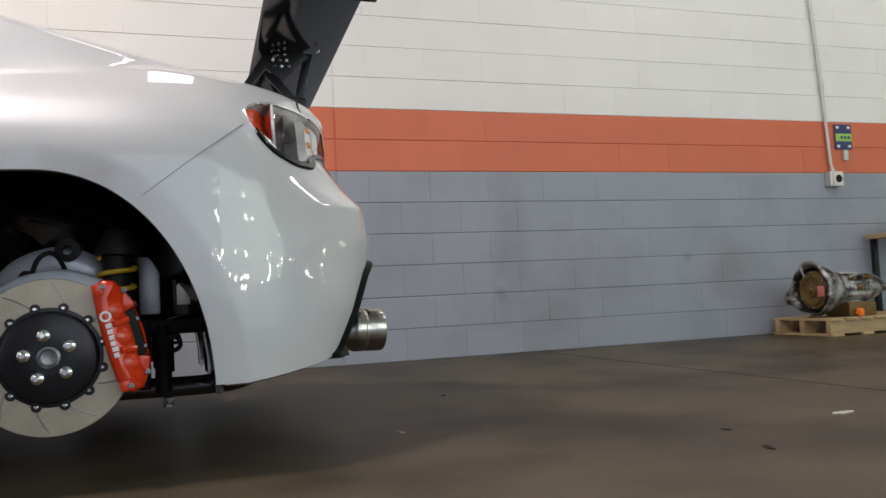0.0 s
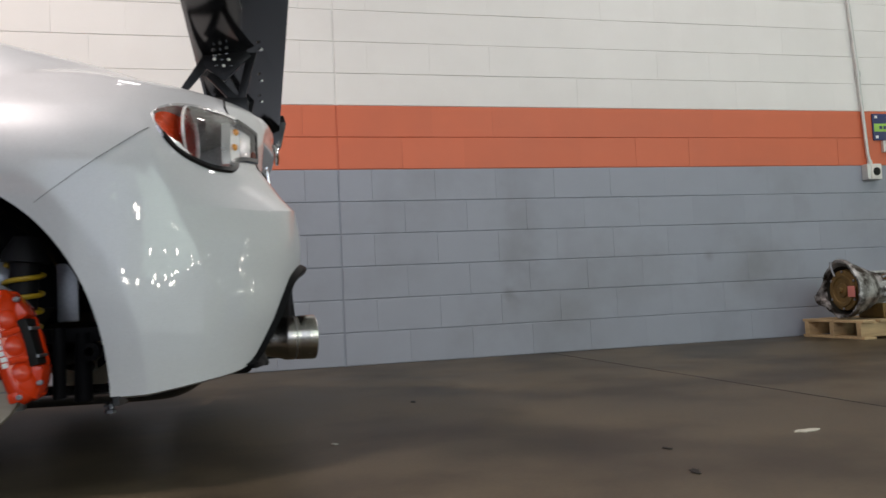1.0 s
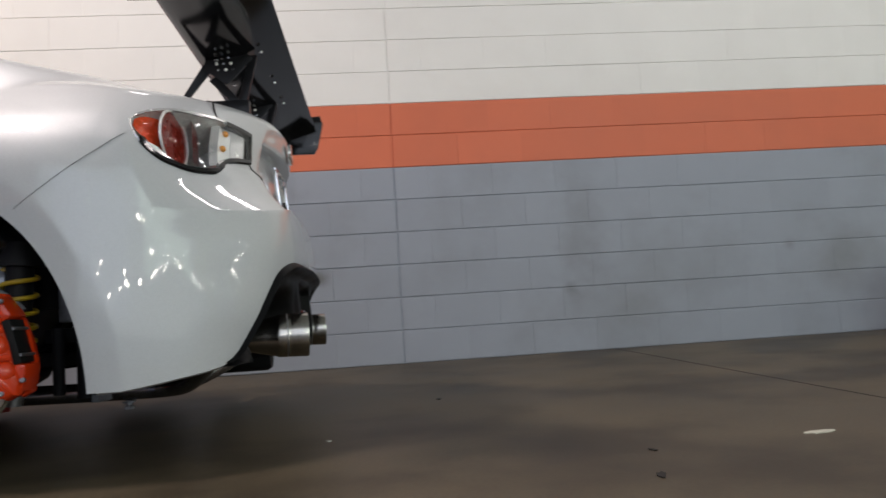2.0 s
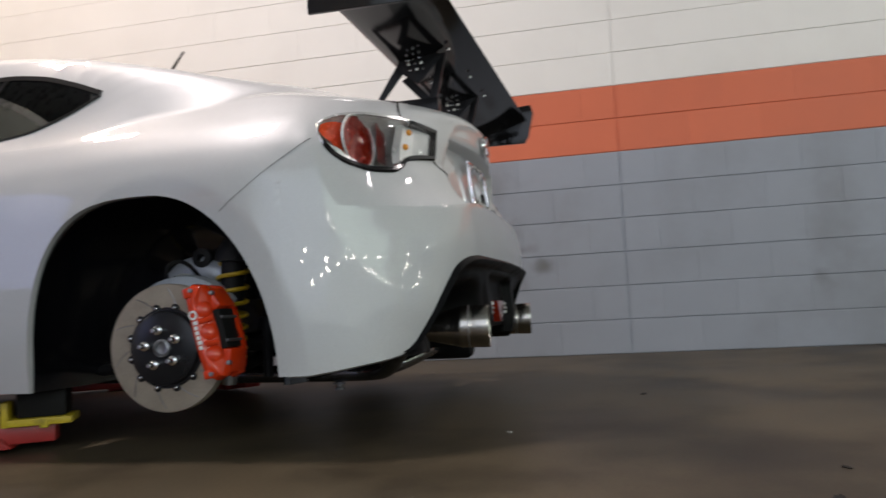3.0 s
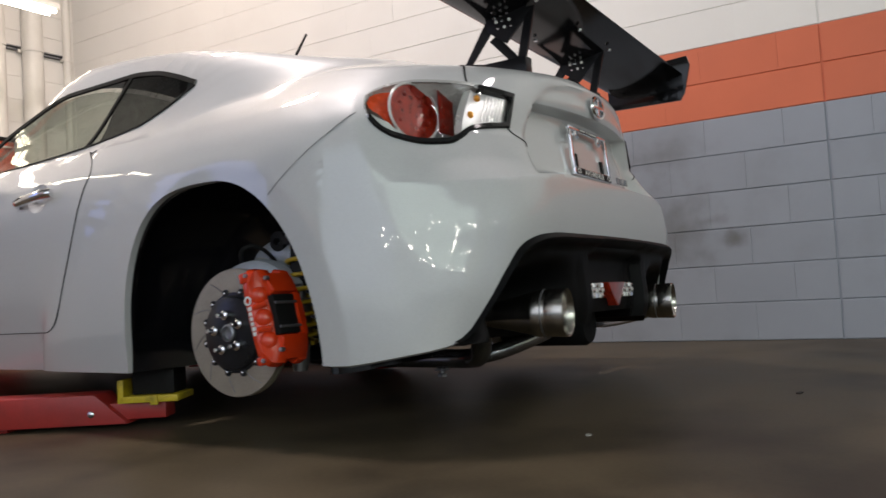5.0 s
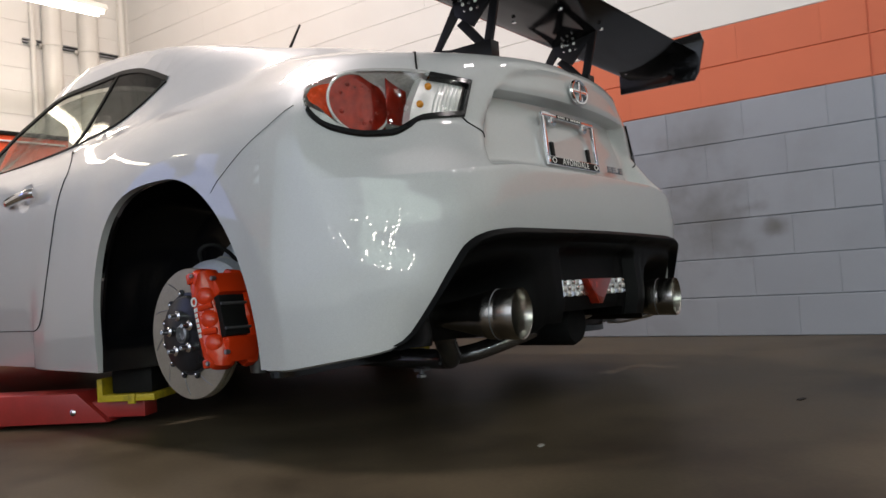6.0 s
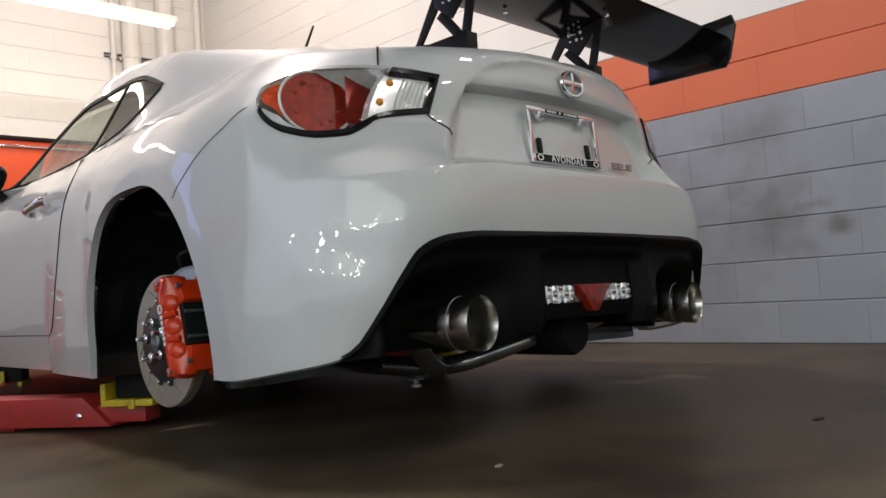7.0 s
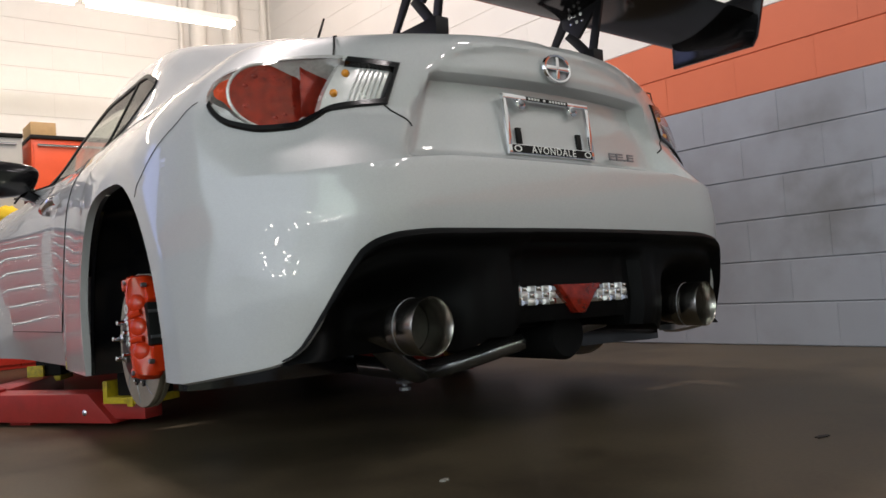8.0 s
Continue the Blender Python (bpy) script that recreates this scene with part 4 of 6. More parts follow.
def ring_rows(insets):
    """Closed rows round the lamp's outline, each (inset, off)."""
    return [[on_lamp(a, z, off) for a, z in lamp_shape(i)] for i, off in insets]


def lamp_rim(insets, first, last):
    """A stretch of the lamp's rim, between two places along its outline."""
    b = bmesh.new()
    sheet(b, [[r[k % len(r)] for k in range(first, last + 1)] for r in ring_rows(insets)])
    return b


def add_lamp(flip):
    f = mirrored if flip else (lambda b: b)
    lamp = part("tail_lamp", f(lamp_rim(((-0.006, -0.012), (-0.004, 0.003), (0.004, 0.007), (0.026, 0.006), (0.032, -0.014)), 3, 44)), gloss_black, car, "tail lamp with red disc, clear end and black bezel")
    part("upper_rim", f(lamp_rim(((-0.003, -0.012), (-0.002, 0.003), (0.003, 0.005), (0.008, 0.004), (0.010, -0.014)), 44, 73)), reflector, lamp, "thin silver rim")
    part("housing", f(tail_patch(lamp_shape(0.010), -0.24, rim=-0.24)), pale_ring, lamp, "silvered lamp housing")
    b = bmesh.new()
    sheet(b, [[Vector((0.552, y, 0.79 + 0.12 * k / 6)) for k in range(7)] for y in (-0.648, -0.62, -0.592, -0.568)])
    part("red_inset", f(b), red_lens, lamp, "flat red reflector beside the clear end")
    part("upper_trim", f(band(0.15, 0.70, lambda a: IN_TOP(a) - 0.001, lambda a: IN_TOP(a) + 0.0075, 0.0068)), reflector, lamp, "silver upper trim")
    part("front_reflector", f(band(0.138, 0.43, lambda a: IN_LOW(a) + 0.002 + 0.030 * min(1, (a - 0.138) / 0.1), IN_TOP, lambda a: -0.003 - 0.052 * ((a - 0.138) / 0.29) ** 1.3)), orange_lens, lamp, "orange-red reflector")
    part("lower_trim", f(band(0.20, 0.46, lambda a: IN_LOW(a) - 0.004, lambda a: IN_LOW(a) - 0.003 + 0.026 * max(0.0, 1 - abs(a - 0.30) / 0.165), -0.003)), reflector, lamp, "silver lower trim")
    # a dished red disc that faces backwards
    cup = Matrix.Translation((0.500, -0.706, 0.838)) @ Vector((0.988, -0.14, 0.03)).to_track_quat("Z", "Y").to_matrix().to_4x4() @ Matrix.Diagonal((1.25, 0.98, 1, 1))
    b = bmesh.new()
    sheet(b, [[cup @ Vector((u, v, -0.003 + 0.25 * (u - 0.05) ** 2)) for v in (-0.055, -0.02, 0.02, 0.05, 0.066)] for u in (0.0, 0.025, 0.05, 0.065, 0.078)])
    part("red_backing", f(b), red_lens, lamp, "red backing beside the disc")
    b = bmesh.new()
    lathe(b, [(0.0, -0.012), (0.03, -0.009), (0.055, 0.0), (0.072, 0.012), (0.076, 0.016)], cup, 40)
    part("red_disc", f(b), red_lens, lamp, "round dark red reflector")
    for k in range(6):
        for j in range(7 if k % 2 else 6):
            b = bmesh.new()
            px, py = -0.045 + 0.018 * k, -0.05 + 0.016 * j + (0 if k % 2 else 0.008)
            if px * px + py * py > 0.054 ** 2:
                continue
            lathe(b, [(0.0088, -0.012), (0.0075, -0.001), (0.0045, 0.003), (0, 0.004)], cup @ pose(px, py, 0.004 + 4 * (px * px + py * py)), 8)
            part("lens_bead", f(b), red_lens, lamp)
    b = bmesh.new()
    arc = [math.radians(7.5 * k) for k in range(49)]
    tube(b, [cup @ Vector((0.078 * math.cos(t), 0.078 * math.sin(t), 0.018)) for t in arc], 0.0036, 8)
    part("light_ring", f(b), pale_ring, lamp, "pale light-guide ring")
    b = bmesh.new()
    sheet(b, [[on_lamp(0.70, IN_LOW(0.70) + (IN_TOP(0.70) - IN_LOW(0.70)) * j / 8, -0.012) - Vector((0.006 * k, 0, 0)) for j in range(9)] for k in range(5)])
    part("inner_wall", f(b), reflector, lamp, "silvered inner wall")
    part("clear_reflector", f(band(0.70, 0.915, IN_LOW, lambda a: IN_TOP(a) - 0.004, -0.012)), reflector, lamp, "clear reflector with fine ribs")
    for k in range(6):
        a = 0.80 + 0.019 * k
        b = bmesh.new()
        tube(b, [on_lamp(a, IN_LOW(a) + 0.005 + (IN_TOP(a) - IN_LOW(a) - 0.014) * j / 5, -0.011) for j in range(6)], 0.0028, 6)
        part("lens_rib", f(b), reflector, lamp)
    for a, z in ((0.735, 0.835), (0.745, 0.885)):
        b = bmesh.new()
        bmesh.ops.create_uvsphere(b, u_segments=14, v_segments=8, radius=0.0095, matrix=Matrix.Translation(on_lamp(a, z, -0.011)))
        part("amber_bulb", f(b), amber_lens, lamp, "small amber bulb")
    lens = part("lens_cover", f(tail_patch(lamp_shape(0.008), 0.004, 0.008, rim=0.004)), lens_clear, lamp, "clear glossy lens")
    lens.visible_shadow = False
    return lamp


add_lamp(False)
add_lamp(True)

# number-plate frame without a plate
tilt = pose(0.732, -0.022, 0.704, 84.0, 0, 90)
b = bmesh.new()
W2, H2 = 0.157, 0.157
for lo, hi in (((-W2, 0.0, 0), (W2, 0.026, 0.012)), ((-W2, 0.02, 0), (-W2 + 0.014, H2 - 0.012, 0.012)), ((W2 - 0.014, 0.02, 0), (W2, H2 - 0.012, 0.012)), ((-W2, H2 - 0.014, 0), (W2, H2, 0.012))):
    box(b, lo, hi, 0.004, tilt)
for x in (-0.095, 0.095):
    lathe(b, [(0.016, 0.001), (0.016, 0.010), (0.012, 0.012)], tilt @ pose(x, H2 - 0.022, 0), 16)
plate_frame = part("plate_frame", b, chrome, car, "empty chrome licence-plate frame with a black lettered strip")
b = bmesh.new()
box(b, (-W2 + 0.012, 0.003, 0.0125), (W2 - 0.012, 0.023, 0.0135), 0, tilt)
part("lower_strip", b, rubber, plate_frame, "black strip under the letters")
b = bmesh.new()
box(b, (-0.075, H2 - 0.0125, 0.0125), (0.075, H2 - 0.0025, 0.0135), 0, tilt)
part("upper_strip", b, rubber, plate_frame, "black strip with small unreadable print")
b = bmesh.new()
for k in range(13):
    if k not in (4, 6):
        box(b, (-0.07 + 0.0108 * k, H2 - 0.0105, 0.0136), (-0.0625 + 0.0108 * k, H2 - 0.0045, 0.0142), 0, tilt)
part("small_print", b, white_print, plate_frame)
for x in (-0.128, 0.128):
    b = bmesh.new()
    lathe(b, [(0.006, 0.0136), (0.0085, 0.0136), (0.0085, 0.0143), (0.006, 0.0143)], tilt @ pose(x, 0.013, 0) @ Matrix.Diagonal((1.5, 1, 1, 1)), 20, True)
    part("strip_mark", b, white_print, plate_frame)
for x in (-0.108, 0.112):
    b = bmesh.new()
    box(b, (x - 0.008, 0.03, -0.004), (x + 0.008, 0.072, 0.004), 0.001, tilt)
    part("foam_pad", b, rubber, plate_frame, "black foam pad")
for x in (-0.095, 0.095):
    b = bmesh.new()
    lathe(b, [(0.008, 0.012), (0.008, 0.016), (0.005, 0.0175)], tilt @ pose(x, H2 - 0.022, 0), 12)
    part("plate_screw", b, dull_steel, plate_frame)
text = bpy.data.curves.new("lettering", "FONT")
text.body, text.size, text.extrude, text.align_x, text.space_character = "AVONDALE", 0.027, 0.0006, "CENTER", 1.2
word = new("lettering_curve", text)
word.matrix_world = tilt @ pose(0, 0.0045, 0.0138)
bpy.context.view_layer.update()
mesh = bpy.data.meshes.new_from_object(word.evaluated_get(bpy.context.evaluated_depsgraph_get()))
mesh.transform(tilt @ pose(0, 0.0045, 0.0138))
bpy.data.objects.remove(word)
mesh.materials.clear()
mesh.materials.append(white_print)
lettering = new("lettering", mesh)
lettering.parent = plate_frame

# emblem and model badge as plain chrome shapes
spot = pose(0.758, -0.017, 0.932, 88, 0, 90) @ Matrix.Diagonal((0.86, 0.9, 1, 1))
b = bmesh.new()
lathe(b, [(0.047, 0.0), (0.058, 0.0), (0.060, 0.006), (0.056, 0.012), (0.049, 0.011), (0.047, 0.005)], spot @ Matrix.Diagonal((1.0, 0.72, 1, 1)), 40, True)
emblem = part("emblem", b, chrome, car, "oval chrome emblem")
b = bmesh.new()
lathe(b, [(0.0, 0.001), (0.048, 0.001), (0.048, 0.003), (0.0, 0.003)], spot @ Matrix.Diagonal((1.0, 0.72, 1, 1)), 30)
part("emblem_field", b, dull_steel, emblem)
b = bmesh.new()
box(b, (-0.048, -0.007, 0.002), (0.048, 0.007, 0.011), 0.003, spot)
box(b, (-0.007, -0.034, 0.002), (0.007, 0.034, 0.011), 0.003, spot)
part("emblem_bars", b, chrome, emblem)
for k, (w, h) in enumerate(((0.026, 0.02), (0.028, 0.02), (0.010, 0.005), (0.026, 0.02))):
    x0 = 0.222 + (0, 0.030, 0.062, 0.077)[k]
    b = bmesh.new()
    m = pose(0.738, x0 - 0.026, 0.712, 85, 0, 90)
    box(b, (0, 0, 0), (w, 0.0045, 0.005), 0.0012, m)
    if h > 0.01:
        box(b, (0, 0.0085, 0), (w, 0.0125, 0.005), 0.0012, m)
        box(b, (0, 0.016, 0), (w, 0.020, 0.005), 0.0012, m)
        box(b, (0, 0.0, 0), (0.0055, 0.02, 0.005), 0.0012, m)
    part("badge_bar", b, dull_steel, car, "chrome model badge as plain bars")

# rear wing on two drilled brackets
wing_at = pose(0, -0.02, 0.01, -0.9, 0, -1.2)


def airfoil(y):
    c, le = 0.285, Vector((0.515, y, 1.178))
    up, low = [], []
    for k in range(15):
        t = (1 - math.cos(math.pi * k / 14)) / 2
        th = 0.6 * 0.11 * (1.484 * math.sqrt(t) - 0.63 * t - 1.758 * t * t + 1.4215 * t ** 3 - 0.5 * t ** 4)
        cam_z = -0.10 * t * (1 - t) + 0.17 * t
        up.append(le + Vector((c * t, 0, c * (cam_z + th))))
        low.append(le + Vector((c * t, 0, c * (cam_z - th))))
    return up + low[-2:0:-1]


b = bmesh.new()
vr = sheet(b, [(r + [r[0]]) for r in (airfoil(-0.888 + 1.76 * k / 20) for k in range(21))])
bmesh.ops.remove_doubles(b, verts=b.verts, dist=0.0001)
bmesh.ops.holes_fill(b, edges=b.edges[:])
bmesh.ops.transform(b, matrix=wing_at, verts=b.verts)
wing = part("rear_wing", b, carbon, car, "black carbon rear wing")
ENDPLATE = [(0.478, 1.124), (0.786, 1.120), (0.805, 1.15), (0.832, 1.262), (0.82, 1.30), (0.475, 1.28)]
for y in (-0.90, 0.872):
    b = bmesh.new()
    prism(b, ENDPLATE, 0.012, wing_at @ pose(0, y + 0.012, 0, 90, 0, 0), 0.002)
    part("endplate", b, carbon, wing, "black flat wing endplate")


def bracket(y):
    """A flat black plate: foot bar, two legs and a drilled head."""
    b = bmesh.new()
    m = pose(0, y + 0.005, 0, 90, 0, 0)
    z0 = top_height(0.5, y)
    z1 = top_height(0.66, y)
    prism(b, [(0.455, z0 + 0.004), (0.665, z1 + 0.003), (0.665, z1 + 0.02), (0.455, z0 + 0.022)], 0.01, m, 0.001)
    prism(b, [(0.455, z0 + 0.015), (0.478, z0 + 0.015), (0.56, 1.16), (0.54, 1.19)], 0.01, m, 0.001)
    prism(b, [(0.628, z1 + 0.012), (0.655, z1 + 0.012), (0.70, 1.20), (0.672, 1.20)], 0.01, m, 0.001)
    prism(b, [(0.54, 1.15), (0.60, 1.105), (0.685, 1.19), (0.66, 1.215), (0.53, 1.215)], 0.0103, m, 0.001)
    prism(b, [(0.545, 1.12), (0.57, 1.135), (0.655, z1 + 0.03), (0.635, z1 + 0.015)], 0.0098, m, 0.001)
    box(b, (0.455, y - 0.02, z1 - 0.004), (0.67, y + 0.02, z0 + 0.004), 0.002)
    return b


for y in (-0.312, 0.262):
    br = part("wing_bracket", bracket(y), black_metal, wing, "black drilled wing bracket")
    # white and chrome beads stand in for light seen through drilled holes
    for k in range(9):
        b = bmesh.new()
        bx, bz = 0.565 + 0.022 * (k % 3) + 0.006 * (k // 3), 1.195 - 0.02 * (k // 3)
        lathe(b, [(0.0, 0.0), (0.0055, 0.0), (0.0045, 0.003), (0, 0.0035)], pose(bx, y - 0.005, bz, 90, 0, 0), 10)
        part("bright_hole_dot", b, white_print if k % 2 else chrome, br)
    b = bmesh.new()
    lathe(b, [(0.0, 0.0), (0.010, 0.0), (0.009, 0.005), (0, 0.006)], pose(0.635, y - 0.005, top_height(0.64, y) + 0.024, 90, 0, 0), 12)
    part("bracket_bolt", b, chrome, br)
for x, y in ((0.58, -0.32), (0.72, -0.32), (0.58, 0.26), (0.72, 0.26), (0.72, 0.0), (0.59, -0.06)):
    b = bmesh.new()
    t = (x - 0.515) / 0.285
    lathe(b, [(0.0, -0.005), (0.007, -0.004), (0.007, 0.002), (0, 0.003)], wing_at @ pose(x, y, 1.178 + 0.285 * (-0.10 * t * (1 - t) + 0.17 * t) - 0.018, 0, 0, 0), 10)
    part("wing_bolt", b, chrome, wing)

# aerial, mirrors, handles
b = bmesh.new()
tube(b, [(-0.56, 0.0, top_height(-0.56, 0) - 0.01), (-0.535, 0.0, top_height(-0.56, 0) + 0.03), (-0.452, 0.0, 1.448)], lambda t: 0.009 - 0.005 * t, 10)
part("aerial", b, rubber, car, "short black roof aerial")


def mirror_part():
    """A rounded shell, flat behind the glass, on a short arm."""
    b = bmesh.new()
    bmesh.ops.create_uvsphere(b, u_segments=28, v_segments=16, radius=1)
    for v in b.verts:
        p = Vector([math.copysign(abs(c) ** 0.62, c) for c in v.co])
        v.co = Vector((-1.53 + (0.055 if p.x > 0 else 0.09) * p.x, -0.925 + 0.118 * p.y + 0.02 * p.z, 0.935 + 0.075 * p.z * (1 - 0.15 * p.y)))
    tube(b, [(-1.52, -0.86, 0.89), (-1.56, -0.79, 0.865), (-1.6, -0.73, 0.86)], 0.028, 10)
    return b


both("door_mirror", mirror_part, gloss_black, car, "black door mirror")


def handle():
    b = bmesh.new()
    pts = [(-1.025, 0.0), (-1.012, 0.026), (-0.95, 0.036), (-0.84, 0.037), (-0.815, 0.020)]
    tube(b, [Vector((x, -side_y(x, 0.775) - d, 0.745 + 0.014 * (x + 1.0) / 0.17)) for x, d in pts], lambda t: 0.0165, 12, 2)
    return b


handle_ob = both("door_handle", handle, chrome, car, "chrome-edged body-colour pull handle")


# brakes and springs, all four corners; built for the left rear, then placed
def corner(cx, sgn, front):
    """Disc, caliper, hub, studs and suspension of one wheel."""
    flip = Matrix.Diagonal((1, sgn, 1, 1))
    at = Matrix.Translation((cx, 0, HUB.z)) @ flip
    face = pose(0, -0.855, 0, 90, 0, 0)

    def add(name, b, material, parent, label="", smooth=40):
        bmesh.ops.transform(b, matrix=at, verts=b.verts)
        return part(name, b, material, parent, label, smooth)

    b = bmesh.new()
    lathe(b, [(0.103, 0.0), (0.1765, 0.0), (0.178, -0.002), (0.178, -0.011), (0.172, -0.012), (0.172, -0.018), (0.178, -0.019), (0.178, -0.028), (0.1765, -0.030), (0.103, -0.030)], face, 72, True)
    disc = add("brake_disc", b, disc_mat, car, "bare vented steel brake disc")
    for k in range(10):
        b = bmesh.new()
        t = 2 * math.pi * k / 10
        pts = [face @ Vector((r * math.cos(t + (r - 0.11) * 5), r * math.sin(t + (r - 0.11) * 5), 0.0005)) for r in (0.118, 0.13, 0.143, 0.156, 0.167)]
        tube(b, pts, 0.0012, 5)
        add("disc_slot", b, dull_steel, disc)
    b = bmesh.new()
    lathe(b, [(0.0, 0.019), (0.03, 0.02), (0.095, 0.019), (0.101, 0.015), (0.104, 0.004), (0.112, 0.003), (0.112, -0.01), (0.0, -0.01)], face, 48)
    hat = add("disc_hat", b, hat_mat, disc, "black anodised disc hat")
    for k in range(12):
        t = 2 * math.pi * (k + 0.5) / 12
        b = bmesh.new()
        lathe(b, [(0.0115, -0.006), (0.0115, 0.004), (0.0105, 0.005)], face @ pose(0.113 * math.cos(t), 0.113 * math.sin(t), 0), 12)
        lug = add("hat_lug", b, hat_mat, hat)
        b = bmesh.new()
        lathe(b, [(0.005, 0.004), (0.005, 0.009), (0.003, 0.0105), (0, 0.0105)], face @ pose(0.113 * math.cos(t), 0.113 * math.sin(t), 0), 6)
        add("hat_bolt", b, chrome, hat)
    for k in range(5):
        t = math.radians(100 + 72 * k)
        p = face @ pose(0.050 * math.cos(t), 0.050 * math.sin(t), 0.019)
        b = bmesh.new()
        lathe(b, [(0.0135, 0.0), (0.0135, 0.014), (0.0095, 0.017), (0.007, 0.018), (0.0065, 0.036), (0.0055, 0.037), (0, 0.037)], p, 12)
        add("wheel_stud", b, chrome, hat, "bright stud with a nut")
    b = bmesh.new()
    lathe(b, [(0.0, 0.019), (0.024, 0.019), (0.0245, 0.028), (0.019, 0.031), (0.016, 0.022), (0.009, 0.020), (0, 0.020)], face, 28)
    add("hub_cap", b, dull_steel, hat, "steel hub nose with axle nut")

    # caliper behind the axle
    cm = face @ Matrix.Rotation(math.radians((180 if front else 0) + 14), 4, "Z")
    rim = [(0.121, -0.095), (0.130, -0.118), (0.148, -0.132), (0.172, -0.126), (0.194, -0.098), (0.208, -0.052), (0.211, 0), (0.207, 0.052),
           (0.194, 0.098), (0.174, 0.128), (0.150, 0.138), (0.131, 0.126), (0.121, 0.104), (0.118, 0.05), (0.117, 0.0), (0.118, -0.05)]
    b = bmesh.new()

    def loft(levels_in, waist=0.0):
        """A body whose outline shrinks by the given inset at each height."""
        rings = []
        for z, inset, outer in levels_in:
            rings.append([b.verts.new(cm @ Vector((0.164 + (u - 0.164) * (1 - inset / 0.047) - (outer + (waist if abs(v) < 0.06 else 0) if u > 0.18 else 0), v * (1 - inset / 0.135), z))) for u, v in rim])
        for lo, hi in zip(rings, rings[1:]):
            for k in range(len(rim)):
                b.faces.new((lo[k], lo[(k + 1) % len(rim)], hi[(k + 1) % len(rim)], hi[k]))
        b.faces.new(rings[0])
        b.faces.new(rings[-1])

    def brick_in(u0, u1, v0, v1, z0, z1, bev):
        box(b, (u0, v0, z0), (u1, v1, z1), bev, cm)

    loft(((0.004, 0.005, 0.008), (0.008, 0.001, 0.006), (0.024, 0.0, 0.004), (0.036, 0.001, 0.008), (0.046, 0.002, 0.016), (0.056, 0.004, 0.027), (0.064, 0.008, 0.033), (0.067, 0.014, 0.035)), 0.020)
    loft(((-0.074, 0.012, 0.012), (-0.068, 0.003, 0.006), (-0.045, 0.001, 0.006), (-0.036, 0.004, 0.010)))
    for side in (-1, 1):
        turn = [math.radians(side * (16 + 18 * k / 6)) for k in range(7)]
        sector = [(0.213 * math.cos(t), 0.213 * math.sin(t)) for t in turn] + [(0.172 * math.cos(t), 0.172 * math.sin(t)) for t in reversed(turn)]
        prism(b, sector, 0.096, cm @ pose(0, 0, -0.062), 0.010)
    for v in (-0.062, 0.0, 0.062):
        lathe(b, [(0.027, 0.0), (0.025, 0.006), (0.020, 0.011), (0.012, 0.0145), (0, 0.0155)], cm @ pose(0.158, v, 0.046, 0, 30, 0), 20)
    for v in (-0.031, 0.031):
        tube(b, [cm @ Vector((0.150, v, 0.064)), cm @ Vector((0.164, v, 0.058)), cm @ Vector((0.180, v * 1.1, 0.046))], 0.008, 8, 1)
    brick_in(0.126, 0.150, 0.100, 0.128, 0.045, 0.072, 0.006)
    brick_in(0.126, 0.150, -0.122, -0.098, 0.045, 0.070, 0.006)
    cal = add("caliper", b, caliper_red, car, "glossy red multi-piston brake caliper", 42)
    b = bmesh.new()
    brick_in(0.165, 0.1985, -0.054, 0.054, -0.050, 0.036, 0.004)
    pads = add("brake_pad", b, rubber, cal, "black pads in the caliper window")
    for v in (-0.035, 0.03):
        b = bmesh.new()
        tube(b, [cm @ Vector((0.1995, v, -0.045)), cm @ Vector((0.1995, v, 0.034))], 0.004, 8)
        add("pad_pin", b, dull_steel, pads, "bright steel pad pin")
    for u, v in ((0.15, 0.118), (0.19, 0.10), (0.19, -0.094), (0.15, -0.112)):
        b = bmesh.new()
        lathe(b, [(0.006, 0.030), (0.006, 0.042 if u > 0.17 else 0.073), (0.004, 0.0425 if u > 0.17 else 0.0735), (0.0, 0.040 if u > 0.17 else 0.071)], cm @ pose(u, v, 0), 10)
        add("caliper_bolt", b, dull_steel, cal)
    b = bmesh.new()
    lathe(b, [(0.0075, 0.0), (0.0125, 0.0), (0.0125, 0.0015), (0.0075, 0.0015)], cm @ pose(0.139, 0.052, 0.0682), 20, True)
    add("logo_ring", b, white_print, cal, "white round mark")
    for k in range(6):
        b = bmesh.new()
        tall = 0.008 if k in (0, 4) else 0.0055
        box(b, (-0.0055, -0.0052, 0), (tall, 0.0052, 0.0012), 0.0004, cm @ pose(0.139, 0.030 - 0.0135 * k, 0.0684))
        add("print_bar", b, white_print, cal)

    # hub carrier, arm, damper with spring
    b = bmesh.new()
    lathe(b, [(0.06, -0.03), (0.075, -0.06), (0.06, -0.12), (0.03, -0.14)], face, 24)
    tube(b, [(0.0, -0.76, -0.10), (0.0, -0.78, 0.0), (-0.01, -0.76, 0.12), (-0.03, -0.70, 0.19)], lambda t: 0.05 - 0.015 * t, 12, 2)
    upright = add("hub_carrier", b, galvanised, car, "grey metal hub carrier")
    b = bmesh.new()
    tube(b, [(-0.15, -0.58, 0.155), (-0.09, -0.62, 0.20), (-0.01, -0.64, 0.222), (0.06, -0.65, 0.21), (0.11, -0.64, 0.17)], lambda t: 0.030 + 0.024 * math.sin(math.pi * min(1, t * 1.1)), 16, 2)
    add("upper_arm", b, cast_pale, car, "pale grey cast upper arm")
    b = bmesh.new()
